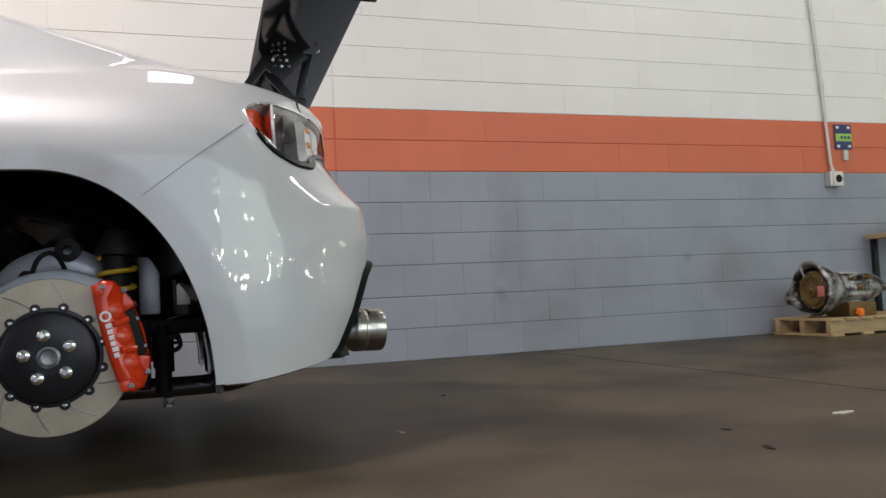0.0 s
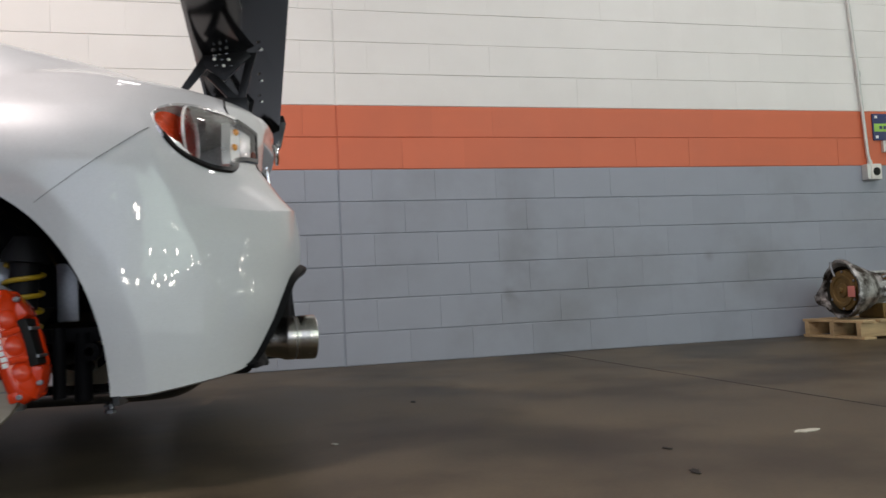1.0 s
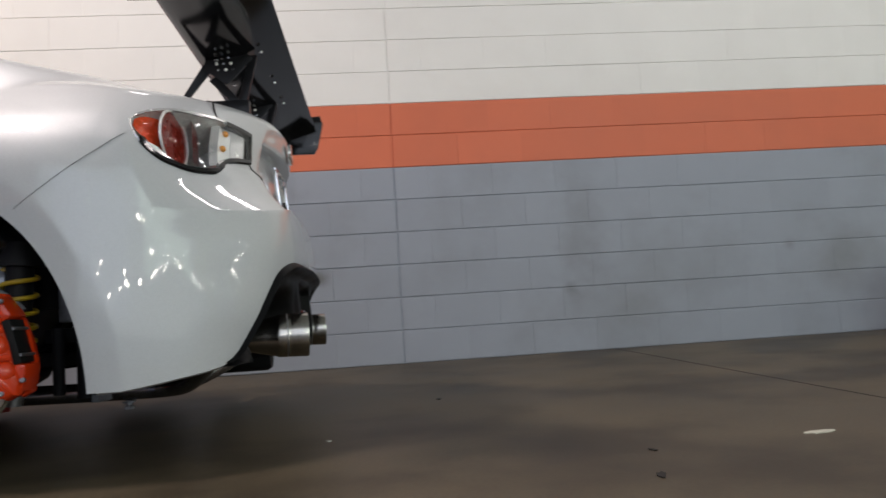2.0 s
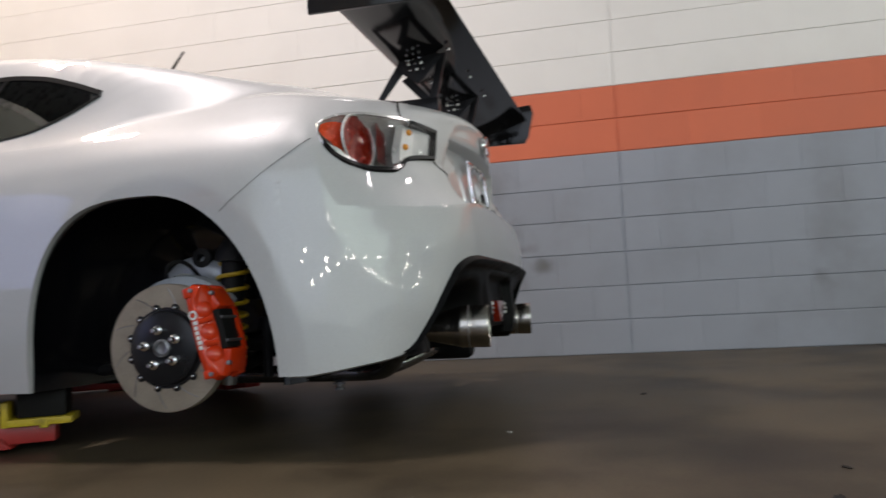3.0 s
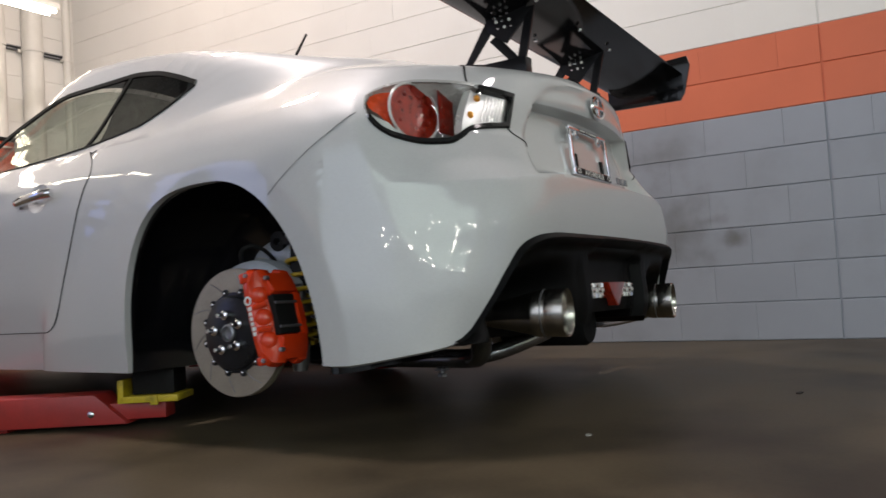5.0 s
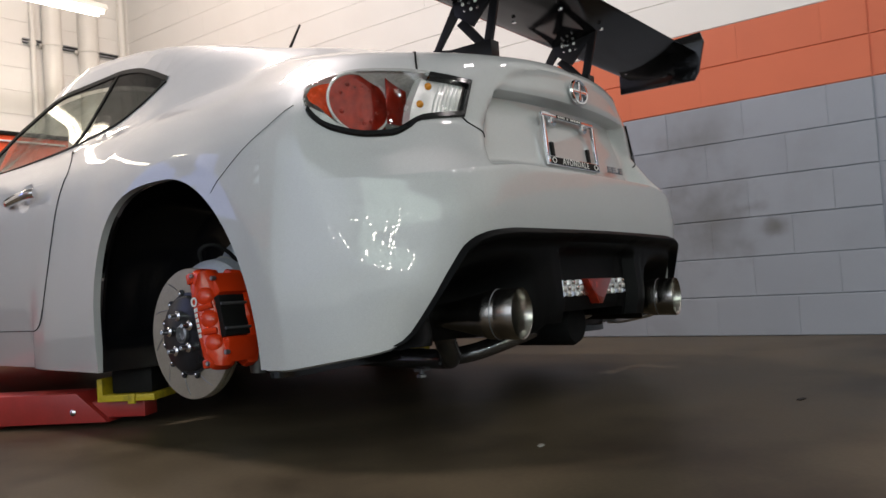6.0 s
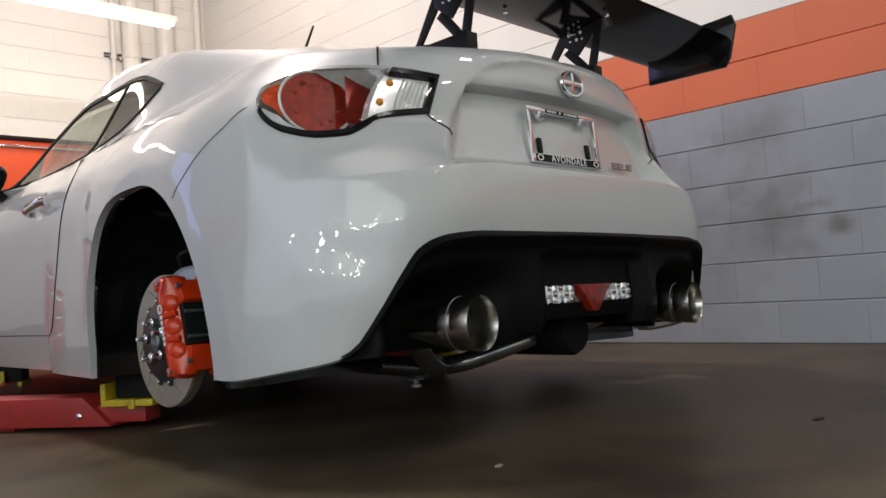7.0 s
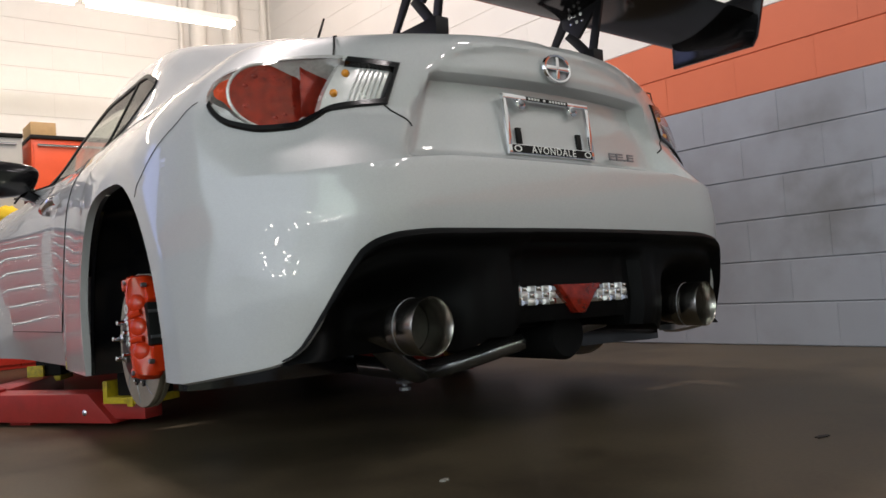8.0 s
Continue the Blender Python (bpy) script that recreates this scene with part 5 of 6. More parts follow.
    lathe(b, [(0.012, -0.02), (0.03, -0.016), (0.03, 0.016), (0.012, 0.02)], pose(0.02, -0.68, 0.258, 90, 0, 0), 20, True)
    add("bushing", b, rubber, car, "black round bushing")
    b = bmesh.new()
    tube(b, [(0.02, -0.74, -0.08), (0.05, -0.55, -0.08), (0.03, -0.3, -0.05)], 0.022, 10)
    tube(b, [(-0.05, -0.74, 0.18), (-0.1, -0.6, 0.21), (-0.1, -0.4, 0.22)], 0.018, 10)
    tube(b, [(-0.08, -0.74, -0.05), (-0.4, -0.6, -0.07)], 0.018, 10)
    add("suspension_arm", b, under_mat, car, "dark suspension links")
    b = bmesh.new()
    rows = []
    for k in range(21):
        t = math.radians(38 + 112 * k / 20)
        rows.append([Vector((r * math.cos(t), y, r * math.sin(t))) for r, y in ((0.09, -0.80), (0.18, -0.80), (0.200, -0.785), (0.206, -0.75), (0.198, -0.745), (0.17, -0.78), (0.09, -0.78))])
    sheet(b, rows)
    add("dust_shield", b, cast_pale, car, "grey pressed dust shield behind the disc")
    b = bmesh.new()
    for x, y, z, r in ((0.235, -0.55, -0.03, 0.022), (0.19, -0.62, -0.015, 0.016), (0.13, -0.52, 0.22, 0.05)):
        tube(b, [(x, y, z - 0.09), (x, y, z + 0.09)], r, 10)
    box(b, (0.13, -0.56, 0.035), (0.36, -0.50, 0.075), 0.008)
    lathe(b, [(0.012, -0.02), (0.024, -0.016), (0.024, 0.016), (0.012, 0.02)], pose(0.262, -0.60, 0.01, 90, 0, 0), 18, True)
    add("link_bracket", b, under_mat, car, "dark brackets and links behind the wheel")
    if not front:
        b = bmesh.new()
        box(b, (0.178, -0.58, 0.09), (0.232, -0.57, 0.245), 0.006)
        add("grey_plate", b, dull_steel, car, "bare grey metal plate in the wheel arch")
        b = bmesh.new()
        prism(b, [(0, 0), (0.058, 0), (0.058, 0.09), (0.045, 0.115), (0.013, 0.115), (0, 0.09)], 0.02, pose(0.262, -0.585, 0.085, 90, 0, 0), 0.006)
        tow = add("tow_bracket", b, gloss_black, car, "black bracket with a bright opening")
        # pale plate added in place of the bright background behind the opening
        b = bmesh.new()
        prism(b, [(0, 0), (0.034, 0), (0.034, 0.05), (0.024, 0.065), (0.010, 0.065), (0, 0.05)], 0.004, pose(0.274, -0.606, 0.112, 90, 0, 0), 0.002)
        add("opening_fill", b, galvanised, tow, "bright plate standing in for the lit view through the opening")
    b = bmesh.new()
    tube(b, [(-0.05, -0.77, 0.19), (-0.03, -0.80, 0.235), (0.0, -0.76, 0.25), (0.02, -0.7, 0.2), (0.03, -0.66, 0.1)], 0.006, 8, 2)
    add("brake_hose", b, rubber, car, "black brake hose")
    dm = Matrix.Translation((0.115, -0.72, -0.088)) @ Matrix.Rotation(math.radians(4), 4, "Y")
    b = bmesh.new()
    lathe(b, [(0.0, -0.03), (0.02, -0.03), (0.026, 0.0), (0.026, 0.17), (0.012, 0.175), (0.012, 0.36)], dm, 20)
    add("damper", b, dull_steel, car, "steel damper body")
    b = bmesh.new()
    turns = 7.5
    pts = []
    for k in range(int(turns * 20) + 1):
        t = k / (turns * 20)
        h = 0.05 + 0.27 * (t + (0.16 * t * t - 0.16 * t) * 2.2)
        ang = 2 * math.pi * turns * t
        pts.append(dm @ Vector((0.043 * math.cos(ang), 0.043 * math.sin(ang), h)))
    tube(b, pts, 0.0062, 8)
    add("coil_spring", b, spring_yellow, car, "yellow coil spring")
    b = bmesh.new()
    lathe(b, [(0.02, 0.20), (0.034, 0.205), (0.034, 0.325), (0.055, 0.327), (0.055, 0.345), (0.03, 0.39)], dm, 20)
    add("spring_seat", b, rubber, car, "black upper spring seat")
    return disc


corner(HUB.x, 1, False)
corner(HUB.x, -1, False)
corner(AXLE, 1, True)
corner(AXLE, -1, True)

# ---- the lift under the car ----
def lift_arm(name, mirror_x, mirror_y):
    """A swinging lift arm: box beam with a slanted end, inner bar, yellow adapter and rubber block."""
    lift = holder(name, (0, 0, 0), "red box-section lift arm with a yellow adapter pad under the sill", "car lift", "arms of the lift")
    turn = pose(-1.838, -2.872, 0, 0, 0, 29)
    side = Matrix.Translation((0, -2.088, 0)) @ Matrix.Diagonal((1, mirror_y, 1, 1)) @ Matrix.Translation((0, 2.088, 0))
    length = Matrix.Translation((-2.47, 0, 0)) @ Matrix.Diagonal((mirror_x, 1, 1, 1)) @ Matrix.Translation((2.47, 0, 0))
    m = length @ side @ turn

    def add(part_name, b, material, label="", parent=None):
        bmesh.ops.transform(b, matrix=m, verts=b.verts)
        return part(part_name, b, material, parent or lift, label)

    b = bmesh.new()
    prism(b, [(-0.70, 0.014), (0.02, 0.014), (-0.09, 0.112), (-0.70, 0.112)], 0.13, pose(0, 0.13, 0, 90, 0, 0), 0.006)
    lathe(b, [(0.0, 0.0), (0.085, 0.0), (0.085, 0.122), (0.075, 0.128), (0, 0.128)], pose(-0.70, 0.065, 0), 24)
    box(b, (-0.5, 0.03, 0.0), (-0.4, 0.10, 0.02), 0.003)
    add("beam", b, lift_red, "red painted box beam")
    b = bmesh.new()
    box(b, (-0.25, 0.025, 0.025), (0.135, 0.105, 0.078), 0.005)
    add("inner_bar", b, lift_red, "red sliding inner bar")
    b = bmesh.new()
    lathe(b, [(0.0, 0.0), (0.011, 0.0), (0.0105, 0.005), (0.006, 0.008), (0, 0.0085)], pose(-0.10, 0.0, 0.05, 90, 0, 0), 16)
    add("bolt", b, chrome, "bright bolt head")
    b = bmesh.new()
    box(b, (0.0, -0.01, 0.080), (0.19, 0.13, 0.102), 0.004)
    box(b, (-0.008, -0.01, 0.080), (0.012, 0.06, 0.155), 0.003, pose(0, 0, 0))
    box(b, (0.10, -0.016, 0.072), (0.125, -0.004, 0.104), 0.003)
    pad = add("adapter_pad", b, pad_yellow, "worn yellow adapter plate")
    b = bmesh.new()
    box(b, (0.03, 0.015, 0.102), (0.17, 0.125, 0.19), 0.008)
    add("rubber_block", b, rubber, "black rubber block", pad)
    return lift


for mx, my in ((1, 1), (-1, 1), (1, -1), (-1, -1)):
    lift_arm("lift_arm", mx, my)

# ---- along the west wall ----
def tube_fitting(y0):
    lampx = holder("tube_lamp", (0, 0, 0), "white hanging fitting with lit fluorescent tubes", "lamp", "row of tube lamps")
    b = bmesh.new()
    prism(b, [(-0.07, 0.0), (0.07, 0.0), (0.045, 0.05), (-0.045, 0.05)], 1.2, pose(-5.25, y0, 2.705, 90, 0, 0) , 0.004)
    part("housing", b, white_pipe, lampx, "white sheet-metal housing")
    for dx in (-0.04, 0.04):
        b = bmesh.new()
        tube(b, [(-5.25 + dx, y0 - 0.03, 2.687), (-5.25 + dx, y0 - 1.17, 2.687)], 0.016, 12)
        part("tube", b, tube_glow, lampx, "lit fluorescent tube")
    for y in (y0 - 0.15, y0 - 1.05):
        b = bmesh.new()
        tube(b, [(-5.25, y, 2.75), (-5.25, y, HIGH)], 0.004, 6)
        part("hanger", b, galvanised, lampx, "thin wire hanger")


for y0 in (-0.82, -2.05, -3.28):
    tube_fitting(y0)


def wall_pipe(y, r, label):
    p = holder("wall_pipe", (WEST, y, 0), label, "pipe", "pipes on the wall")
    b = bmesh.new()
    lathe(b, [(r, 0.0), (r, HIGH)], pose(r + 0.03, 0, 0), 24)
    part("pipe", b, white_pipe, p)
    for z in (0.9, 2.66, 4.0):
        b = bmesh.new()
        lathe(b, [(r + 0.006, -0.02), (r + 0.006, 0.02)], pose(r + 0.03, 0, z), 24)
        box(b, (0.0, -r, z - 0.015), (0.04, r, z + 0.015), 0.003)
        part("pipe_clamp", b, white_pipe, p)
    return p


wall_pipe(-0.79, 0.078, "thick white painted pipe running up the wall")
wall_pipe(-0.465, 0.085, "thick white painted pipe running up the wall")
wall_pipe(-0.105, 0.036, "thin white painted pipe in the corner")
wall_pipe(-0.93, 0.022, "thin white conduit running up the wall")
b = bmesh.new()
for zz in (2.665, 2.69):
    box(b, (WEST, -1.0, zz), (WEST + 0.035, -0.08, zz + 0.012), 0.002)
box(b, (WEST, -1.0, 2.66), (WEST + 0.006, -0.08, 2.705))
tagged(finish("strut_rail", b, dull_steel), "grey slotted rail holding the wall pipes", "rail")


def cabinet(name, y0, y1, x0, x1, z0, z1, material, label, drawers, top=None, category="cabinet"):
    c = holder(name, (x0, y0, z0), label, category)
    b = bmesh.new()
    box(b, (0, 0, 0), (x1 - x0, y1 - y0, z1 - z0), 0.008)
    part("body", b, material, c)
    n = len(drawers)
    zz = 0.03
    for h in drawers:
        b = bmesh.new()
        box(b, (x1 - x0 - 0.004, 0.015, zz + 0.004), (x1 - x0 + 0.014, y1 - y0 - 0.015, zz + h - 0.004), 0.004)
        d = part("drawer", b, material, c)
        b = bmesh.new()
        box(b, (x1 - x0 + 0.014, 0.04, zz + h - 0.03), (x1 - x0 + 0.03, y1 - y0 - 0.04, zz + h - 0.012), 0.004)
        part("handle", b, chrome, d, "long bright drawer pull")
        zz += h
    if top:
        b = bmesh.new()
        box(b, (-0.005, -0.005, z1 - z0 + 0.001), (x1 - x0 + 0.02, y1 - y0 + 0.005, z1 - z0 + 0.03), 0.005)
        part("top", b, top, c, "black rubber top mat")
    return c


cabinet("tool_cabinet", -3.6, -1.9, -6.2, -5.62, 0.0, 1.03, tool_red, "red enamel tool cabinet with many drawers", (0.2, 0.16, 0.16, 0.13, 0.13, 0.1, 0.09), rubber, "tool cabinet")
cabinet("tool_cabinet", -1.88, -0.95, -6.2, -5.62, 0.0, 1.03, tool_red, "red enamel tool cabinet beside the pipes", (0.2, 0.16, 0.16, 0.13, 0.13, 0.1, 0.09), rubber, "tool cabinet")
cabinet("wall_cabinet", -2.34, -0.95, -6.2, -5.66, 1.061, 1.72, cab_orange, "bright orange-red enamel cabinet on the tool cabinet", (0.60,), rubber)
cabinet("wall_cabinet", -3.3, -2.40, -6.2, -5.66, 1.061, 1.72, cab_grey, "grey enamel cabinet on the tool cabinet", (0.60,), rubber)
b = bmesh.new()
box(b, (-6.0, -2.33, 1.751), (-5.7, -2.15, 1.86), 0.004)
cb = finish("cardboard_box", b, cardboard)
tagged(cb, "small brown cardboard box on the orange cabinet", "box")
b = bmesh.new()
bmesh.ops.create_icosphere(b, subdivisions=3, radius=1)
for v in b.verts:
    n = noise.noise(v.co * 2.2) * 0.3 + noise.noise(v.co * 6) * 0.12
    v.co = Vector((-5.63 + v.co.x * 0.05 * (1 + n), -2.52 + v.co.y * 0.09 * (1 + n), 1.125 + v.co.z * 0.075 * (1 + n)))
cloth = finish("shop_cloth", b, yellow_cloth, 60)
tagged(cloth, "crumpled yellow shop cloth on the tool cabinet", "cloth")

# ---- along the north wall ----
sign = holder("wall_sign", (4.06, 0, 1.5), "small dark blue notice with a green panel on the wall", "sign")
b = bmesh.new()
box(b, (-0.085, -0.012, -0.095), (0.085, -0.002, 0.105), 0.003)
part("board", b, blue_print, sign)
b = bmesh.new()
box(b, (-0.075, -0.0145, -0.03), (0.08, -0.012, 0.03), 0.001)
green = part("green_panel", b, green_print, sign, "green panel with unreadable print")
for k in range(3):
    b = bmesh.new()
    box(b, (-0.03 + 0.035 * k, -0.0155, -0.012), (-0.005 + 0.035 * k, -0.0145, 0.012))
    part("print_bar", b, blue_print, green)
for x in (-0.055, 0.055):
    for z in (-0.07, 0.08):
        b = bmesh.new()
        box(b, (x - 0.012, -0.0145, z - 0.01), (x + 0.012, -0.012, z + 0.01), 0.001)
        part("corner_mark", b, white_print, sign)
b = bmesh.new()
box(b, (-0.02, -0.03, -0.185), (0.02, -0.002, -0.10), 0.004)
part("holder", b, galvanised, sign, "small grey bracket under the notice")
outlet = holder("outlet_box", (3.915, 0, 1.165), "grey surface-mounted outlet box with a white face", "outlet")
b = bmesh.new()
box(b, (-0.06, -0.06, -0.058), (0.06, 0.0, 0.058), 0.006)
part("box", b, galvanised, outlet)
b = bmesh.new()
box(b, (-0.03, -0.066, -0.056), (0.058, -0.06, 0.056), 0.002)
plate = part("face_plate", b, white_pipe, outlet, "white face plate")
b = bmesh.new()
lathe(b, [(0.03, 0.066), (0.03, 0.070), (0.024, 0.072), (0, 0.072)], pose(0.014, 0, 0, 90, 0, 0), 20)
part("socket", b, rubber, plate, "round dark socket")
b = bmesh.new()
tube(b, [(3.91, -0.03, 1.22), (3.90, -0.022, 1.3), (3.87, -0.02, 1.9), (3.82, -0.02, 2.6), (3.69, -0.02, HIGH)], 0.0125, 12)
tube(b, [(3.871, -0.02, 1.88), (3.869, -0.02, 1.92)], 0.018, 12)
tube(b, [(3.908, -0.029, 1.225), (3.906, -0.027, 1.25)], 0.018, 12)
tagged(finish("conduit", b, galvanised), "thin grey steel conduit running up from the outlet", "conduit")

pallet = holder("pallet", (3.22, -0.62, 0), "worn wooden pallet with slatted top", "pallet", rz=0)
for k in range(3):
    b = bmesh.new()
    box(b, (0.0 + 0.0, 0.02 + 0.245 * k, 0.016), (1.15, 0.06 + 0.245 * k, 0.105), 0.003)
    part("stringer", b, wood, pallet)
for k in range(9):
    b = bmesh.new()
    x = 0.002 + 0.13 * k
    box(b, (x, 0.0, 0.105), (x + 0.095, 0.57, 0.123), 0.002)
    part("slat", b, wood, pallet)
for k in range(5):
    b = bmesh.new()
    x = 0.002 + 0.26 * k
    box(b, (x, 0.0, 0.0), (x + 0.095, 0.57, 0.016), 0.002)
    part("slat", b, wood, pallet)

# gearbox lying on the pallet, bell housing towards the room
gear = holder("gearbox", (3.24, -0.42, 0.124), "used aluminium gearbox with an open rusty bell housing", "gearbox", rz=-2)
gear.scale = (0.9, 0.9, 0.9)
axis = pose(0, 0, 0.215, 0, 90, 0)


def flange_radius(t):
    """The uneven outline of the bell housing; t turns from up towards the wall."""
    up, side = math.cos(t), math.sin(t)
    r = 0.205 + 0.045 * max(0, up) ** 6 - 0.020 * max(0, up) ** 2 + 0.004 * math.sin(9 * t)
    return r + 0.10 * math.exp(-((t - math.radians(105)) / 0.26) ** 2) + 0.012 * max(0, -side)


def housing_loop(x, size, uneven):
    return [Vector((x, (size + (flange_radius(2 * math.pi * k / 48) - 0.205) * uneven) * math.sin(2 * math.pi * k / 48), 0.215 + (size + (flange_radius(2 * math.pi * k / 48) - 0.205) * uneven) * math.cos(2 * math.pi * k / 48))) for k in range(49)]


b = bmesh.new()
sheet(b, [housing_loop(*row) for row in ((0.10, 0.165, 0.0), (0.02, 0.180, 0.3), (-0.004, 0.186, 0.85), (-0.006, 0.200, 1.0), (0.004, 0.206, 1.0), (0.024, 0.205, 1.0), (0.034, 0.192, 0.8), (0.10, 0.182, 0.45), (0.19, 0.150, 0.15), (0.24, 0.122, 0.0))])
bmesh.ops.remove_doubles(b, verts=b.verts, dist=0.0001)
for v in b.verts:
    v.co += Vector((noise.noise(v.co * 12), noise.noise(v.co * 11 + Vector((5, 0, 0))), noise.noise(v.co * 13))) * 0.006
housing = part("bell_housing", b, cast_al, gear, "open cast-aluminium bell housing with an uneven flange")
# inner cup of the housing, in a near-black material
b = bmesh.new()
sheet(b, [housing_loop(x, r, 0.0) for x, r in ((0.022, 0.176), (0.06, 0.166), (0.098, 0.160), (0.10, 0.01))])
part("housing_inside", b, sooty, gear, "near-black inside of the housing")
b = bmesh.new()
lathe(b, [(0.0, -0.012), (0.016, -0.014), (0.024, 0.004), (0.050, 0.010), (0.055, 0.022), (0.090, 0.016), (0.096, 0.008), (0.118, 0.008), (0.124, 0.020), (0.148, 0.026), (0.153, 0.06), (0.0, 0.06)], axis, 36)
converter = part("converter", b, rust, gear, "round torque converter with gold-brown rust")
for k in range(6):
    t = 2 * math.pi * k / 6
    b = bmesh.new()
    lathe(b, [(0.010, 0.0), (0.010, -0.008), (0.006, -0.011), (0, -0.011)], axis @ pose(0.136 * math.cos(t), 0.136 * math.sin(t), 0.024), 6)
    part("converter_stud", b, dull_steel, converter)
b = bmesh.new()
lathe(b, [(0.125, 0.23), (0.13, 0.27), (0.12, 0.30), (0.125, 0.45), (0.105, 0.5), (0.09, 0.58), (0.075, 0.62), (0.05, 0.66), (0.035, 0.72), (0.0, 0.73)], axis, 24)
for v in b.verts:
    v.co += Vector((noise.noise(v.co * 12), noise.noise(v.co * 11 + Vector((5, 0, 0))), noise.noise(v.co * 13))) * 0.006
case = part("gear_case", b, cast_al, gear, "cast aluminium gear case")
for k in range(9):
    t = 2 * math.pi * k / 9
    b = bmesh.new()
    box(b, (0.26, 0.122 * math.cos(t) - 0.012, 0.215 + 0.122 * math.sin(t) - 0.012), (0.46, 0.122 * math.cos(t) + 0.012, 0.215 + 0.122 * math.sin(t) + 0.012), 0.004)
    part("case_rib", b, cast_al, case)
b = bmesh.new()
box(b, (0.24, -0.13, 0.0), (0.5, 0.13, 0.11), 0.015)
part("oil_pan", b, rust, gear, "dark pressed oil pan")
for k in range(6):
    b = bmesh.new()
    lathe(b, [(0.022, 0), (0.024, 0.03), (0.014, 0.034), (0.014, 0.05), (0, 0.052)], pose(0.28 + 0.07 * (k % 3), -0.115, 0.22 + 0.08 * (k // 3), 90, 0, 0), 12)
    part("case_plug", b, rust if k % 2 else cast_al, case)
b = bmesh.new()
tube(b, [(0.24, -0.15, 0.30), (0.34, -0.18, 0.34), (0.5, -0.15, 0.30), (0.6, -0.11, 0.25)], 0.009, 8, 2)
part("cooler_line", b, dull_steel, gear, "bent steel cooler line")
for k in range(9):
    t = 2 * math.pi * (k + 0.5) / 9
    r = flange_radius(t) - 0.012
    b = bmesh.new()
    lathe(b, [(0.0, -0.012), (0.007, -0.012), (0.011, -0.006), (0.011, 0.03), (0.0, 0.032)], pose(0, r * math.sin(t), 0.215 + r * math.cos(t), 0, 90, 0), 8)
    part("flange_lug", b, cast_al, gear)
b = bmesh.new()
tube(b, [(-0.012, 0.075, 0.425), (-0.016, 0.060, 0.37), (-0.014, 0.035, 0.32)], 0.008, 8, 2)
part("lever", b, dull_steel, gear, "bent steel lever across the opening")
b = bmesh.new()
box(b, (0.02, 0.17, 0.10), (0.14, 0.27, 0.22), 0.03)
part("starter_boss", b, cast_al, gear, "cast boss beside the housing")
b = bmesh.new()
box(b, (-0.004, -0.150, 0.165), (0.004, -0.080, 0.245), 0.002)
part("tag", b, node_material("pale_red_tag", (0.6, 0.2, 0.17), 0.6), gear, "pale red tag on the converter")
b = bmesh.new()
box(b, (0.0, 0.0, 0.0), (0.05, 0.03, 0.055), 0.012, pose(3.50, -0.60, 0.124, 0, 0, 20))
box(b, (0.01, 0.03, 0.02), (0.03, 0.06, 0.07), 0.008, pose(3.50, -0.60, 0.124, 0, 20, 20))
tagged(finish("plastic_plug", b, orange_plastic), "orange plastic plug lying on the pallet", "plug")

shelf = holder("shelf", (4.17, -0.42, 0), "wooden shelf board on dark posts with parts on it", "shelf")
b = bmesh.new()
box(b, (0.0, 0.0, 0.685), (1.2, 0.38, 0.722), 0.003)
part("board", b, wood, shelf, "pale wooden shelf board")
for x in (0.03, 1.13):
    for y in (0.02, 0.33):
        b = bmesh.new()
        box(b, (x, y, 0), (x + 0.04, y + 0.04, 0.685), 0.003)
        part("post", b, black_metal, shelf, "dark steel post")
for k, (x, y, r, h) in enumerate(((0.12, 0.1, 0.06, 0.10), (0.24, 0.2, 0.05, 0.14), (0.4, 0.12, 0.07, 0.09))):
    b = bmesh.new()
    lathe(b, [(0.0, 0), (r, 0), (r * 1.02, h * 0.4), (r * 0.7, h * 0.55), (r * 0.75, h), (0, h)], pose(4.17 + x, -0.42 + y, 0.722), 18)
    tagged(finish("metal_part", b, rust if k == 1 else cast_al), "used dark metal part lying on the shelf board", "machine part", "parts on the shelf")

# ---- strings of bulbs across the bay doors ----
bulb_glow = glow_material("bulb_glow", (1.0, 0.96, 0.86), 75)


def bulb_string(at, half, count, low, seed, rz=0):
    """A cord along a wall with small bulbs on drop wires."""
    cable = holder("bulb_string", at, "string of small bright bulbs hung across the bay door", "lamp string", "strings of bulbs", rz)
    hang = lambda x: 4.25 - 0.15 * math.sin(math.pi * (x + half) / (2 * half))
    b = bmesh.new()
    tube(b, [(-half, -0.045, 4.3)] + [(-half + half * k / 5, 0, hang(-half + half * k / 5)) for k in range(11)] + [(half, -0.045, 4.3)], 0.006, 6)
    part("cord", b, rubber, cable)
    random.seed(seed)
    for k in range(count):
        x = random.uniform(-half + 0.1, half - 0.1)
        z = low + 0.05 * (x + half) + random.choice((0, 0, 0, 0.12, 0.3, 0.8, 1.4)) + random.uniform(-0.08, 0.08)
        b = bmesh.new()
        bmesh.ops.create_uvsphere(b, u_segments=10, v_segments=7, radius=random.uniform(0.020, 0.038), matrix=Matrix.Translation((x, 0, z)))
        bulb = part("bulb", b, bulb_glow, cable, "small lit bulb")
        b = bmesh.new()
        tube(b, [(x, 0, z), (x, 0, hang(x))], 0.003, 5)
        part("drop_wire", b, rubber, bulb)


bulb_string((3.9, SOUTH + 0.05, 0), 3.75, 46, 1.05, 11)
bulb_string((EAST - 0.05, -4.2, 0), 2.9, 18, 1.2, 12, 90)

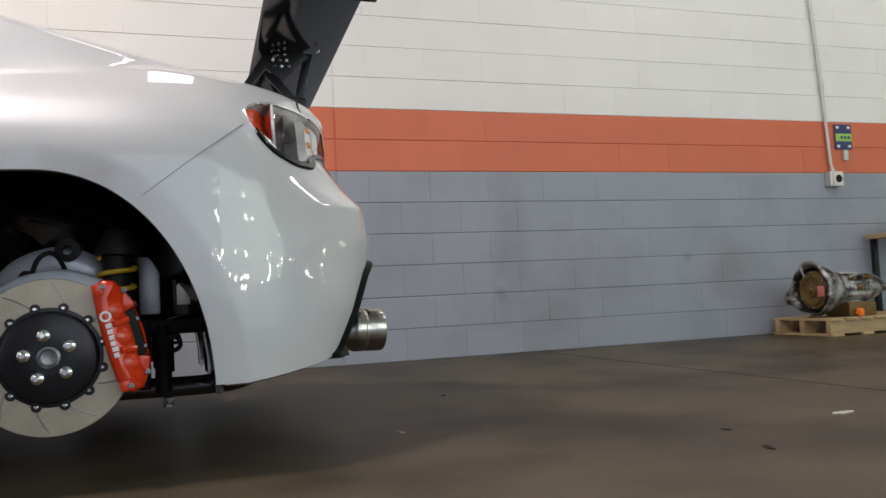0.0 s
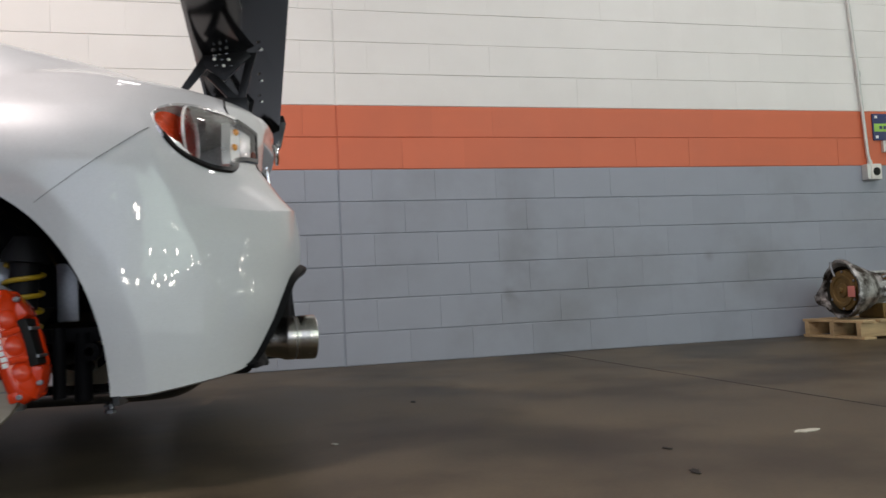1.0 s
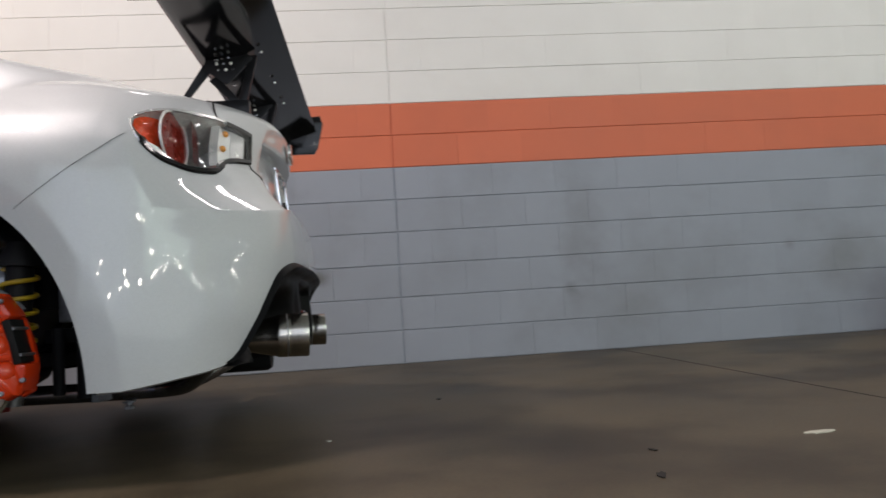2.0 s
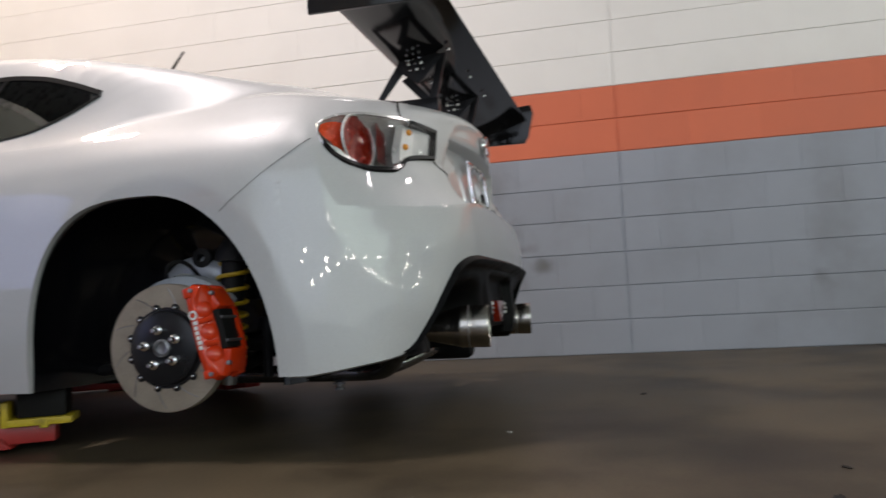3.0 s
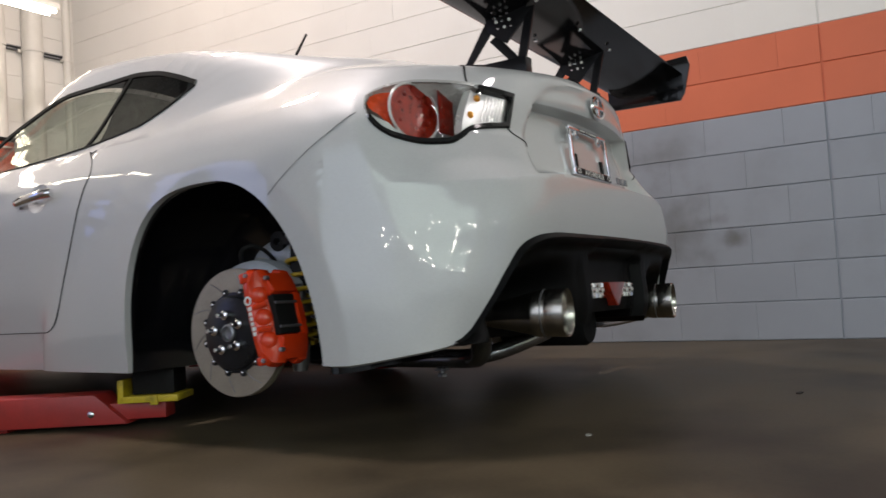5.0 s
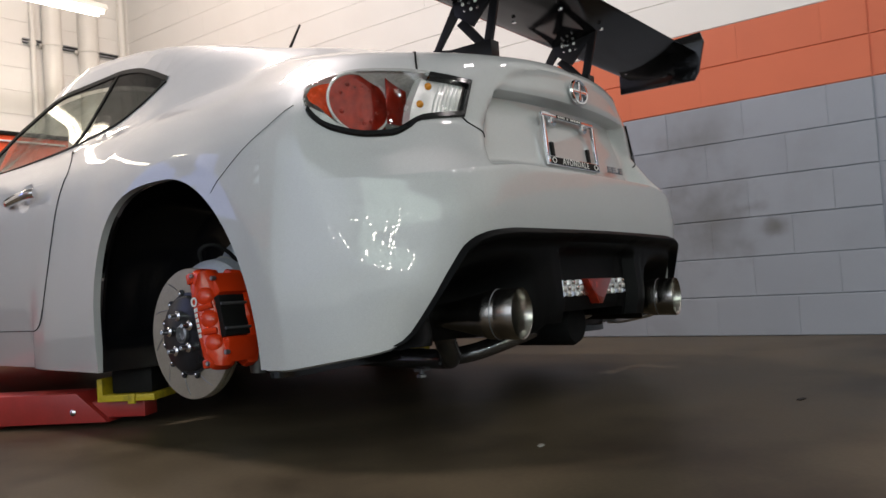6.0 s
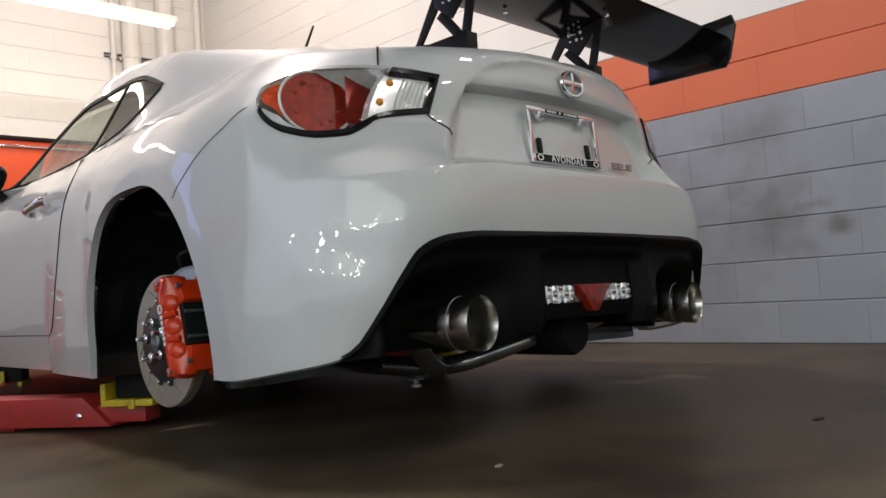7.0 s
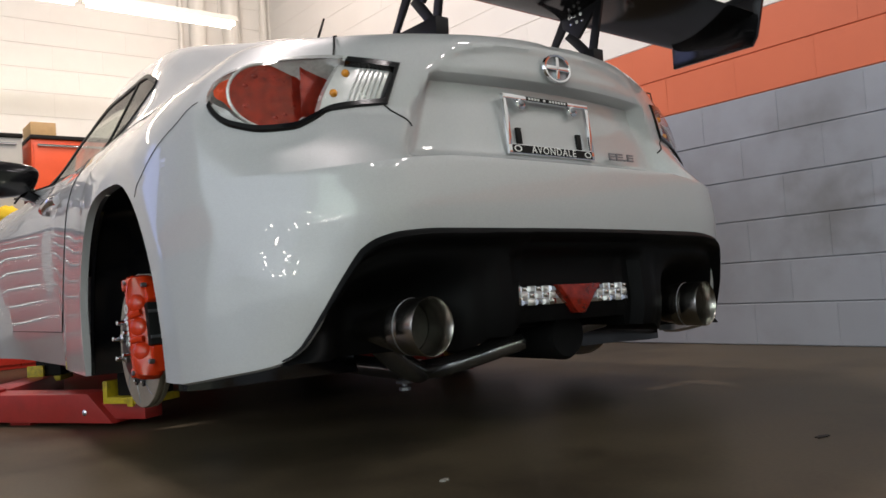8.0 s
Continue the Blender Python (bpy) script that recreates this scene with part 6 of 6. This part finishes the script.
# ---- marks on the floor ----
def flake(name, x, y, size, material, label, seed):
    random.seed(seed)
    b = bmesh.new()
    n = 14
    pts = [(size * (0.5 + 0.5 * random.random()) * math.cos(2 * math.pi * k / n), 0.45 * size * (0.5 + 0.5 * random.random()) * math.sin(2 * math.pi * k / n)) for k in range(n)]
    prism(b, pts, 0.0022, pose(x, y, 0.0, 0, 0, seed * 37 % 180))
    tagged(finish(name, b, material, 0), label, "debris")


flake("tape_scrap", 0.87, -3.06, 0.055, node_material("pale_tape", (0.45, 0.43, 0.36), 0.7), "scrap of pale tape stuck to the floor", 5)
flake("oil_spot", 0.357, -3.351, 0.03, rubber, "small dark oil spot on the floor", 2)
flake("oil_spot", 0.43, -3.1, 0.02, rubber, "small dark oil spot on the floor", 3)
flake("oil_spot", 0.038, -1.854, 0.03, rubber, "small dark oil spot on the floor", 7)
flake("oil_spot", -0.35, -2.62, 0.022, node_material("grey_scrap", (0.3, 0.29, 0.26), 0.7), "small pale scrap on the floor", 8)
b = bmesh.new()
box(b, (1.33, SOUTH + 0.01, 0.0), (1.337, -0.02, 0.0008), 0, None)
tagged(finish("floor_joint", b, rubber, 0), "thin dark saw cut across the concrete floor", "joint", kind="structure")

# ---- blocks of the walls ----
def block_mesh(name, w, material, cx=0.0005, bed=0.005):
    b = bmesh.new()
    h = COURSE - bed
    c = 0.0025
    front = [b.verts.new(p) for p in ((cx, 0, c), (w - cx, 0, c), (w - cx, 0, h - c), (cx, 0, h - c))]
    back = [b.verts.new(p) for p in ((0, c, 0), (w, c, 0), (w, c, h), (0, c, h))]
    deep = [b.verts.new(p) for p in ((0, 0.014, 0), (w, 0.014, 0), (w, 0.014, h), (0, 0.014, h))]
    b.faces.new(front)
    for a, d in ((front, back), (back, deep)):
        for k in range(4):
            b.faces.new((a[k], a[(k + 1) % 4], d[(k + 1) % 4], d[k]))
    bmesh.ops.recalc_face_normals(b, faces=b.faces)
    me = bpy.data.meshes.new(name)
    b.to_mesh(me)
    b.free()
    me.materials.append(material)
    return me


bands = (("grey", wall_grey), ("orange", wall_orange), ("white", wall_white))
GAP = 0.0004
BED = {"grey": 0.005, "orange": 0.0045, "white": 0.0025}
flush_full = {n: block_mesh("block", BLOCK, mm, 0.0, BED[n]) for n, mm in bands}
flush_half = {n: block_mesh("block", BLOCK / 2, mm, 0.0, BED[n]) for n, mm in bands}
full = {n: block_mesh("block", BLOCK - GAP, mm, 0.0005, BED[n]) for n, mm in bands}
half = {n: block_mesh("block", BLOCK / 2 - GAP, mm, 0.0005, BED[n]) for n, mm in bands}


def band_of(k):
    return "grey" if k < 6 else "orange" if k < 8 else "white"


for n, (z0, z1) in (("grey", (0, 6)), ("orange", (6, 8)), ("white", (8, 23.6))):
    b = bmesh.new()
    box(b, (WEST, 0.006, z0 * COURSE), (EAST, 0.0118, z1 * COURSE))
    part("mortar", b, dict(bands)[n], wall_north)
random.seed(4)
rest = {n: bmesh.new() for n, _ in bands}
for k in range(23):
    n = band_of(k)
    for sgn in (-1, 1):
        x, first = 0.006, k % 2 == 1
        far = EAST if sgn > 0 else -WEST
        while x < far - 0.05:
            w = BLOCK / 2 if first else BLOCK
            first = False
            w = min(w, far - x)
            x0 = x if sgn > 0 else -x - w + GAP
            near = -2.9 < x0 < 4.3 and k < 12
            proud = random.uniform(-0.0008, 0.0008)
            if near and w in (BLOCK, BLOCK / 2):
                soft = n != "grey" and random.random() < 0.7 or x0 > 1.9 and random.random() < 0.8
                ob = new("block", ((flush_full if w == BLOCK else flush_half) if soft else (full if w == BLOCK else half))[n])
                ob.location = (x0, proud, k * COURSE + BED[n] / 2)
                ob.parent = wall_north
            else:
                box(rest[n], (x0, proud, k * COURSE + BED[n] / 2), (x0 + w - GAP, 0.006, (k + 1) * COURSE - BED[n] / 2))
            x += w
for n, mm in bands:
    tagged(part("block_rest", rest[n], mm, wall_north, smooth=0), kind="stuff")
b = bmesh.new()
for k in range(23):
    x, first = 0.0, k % 2 == 1
    while x > -5.4:
        w = BLOCK / 2 if first else BLOCK
        first = False
        box(b, (WEST, max(-5.6, x - w) + GAP / 2, k * COURSE + 0.002), (WEST + 0.006, x - GAP / 2, (k + 1) * COURSE - 0.002))
        x -= w
tagged(part("block_rest", b, wall_white, wall_west, smooth=0), kind="stuff")
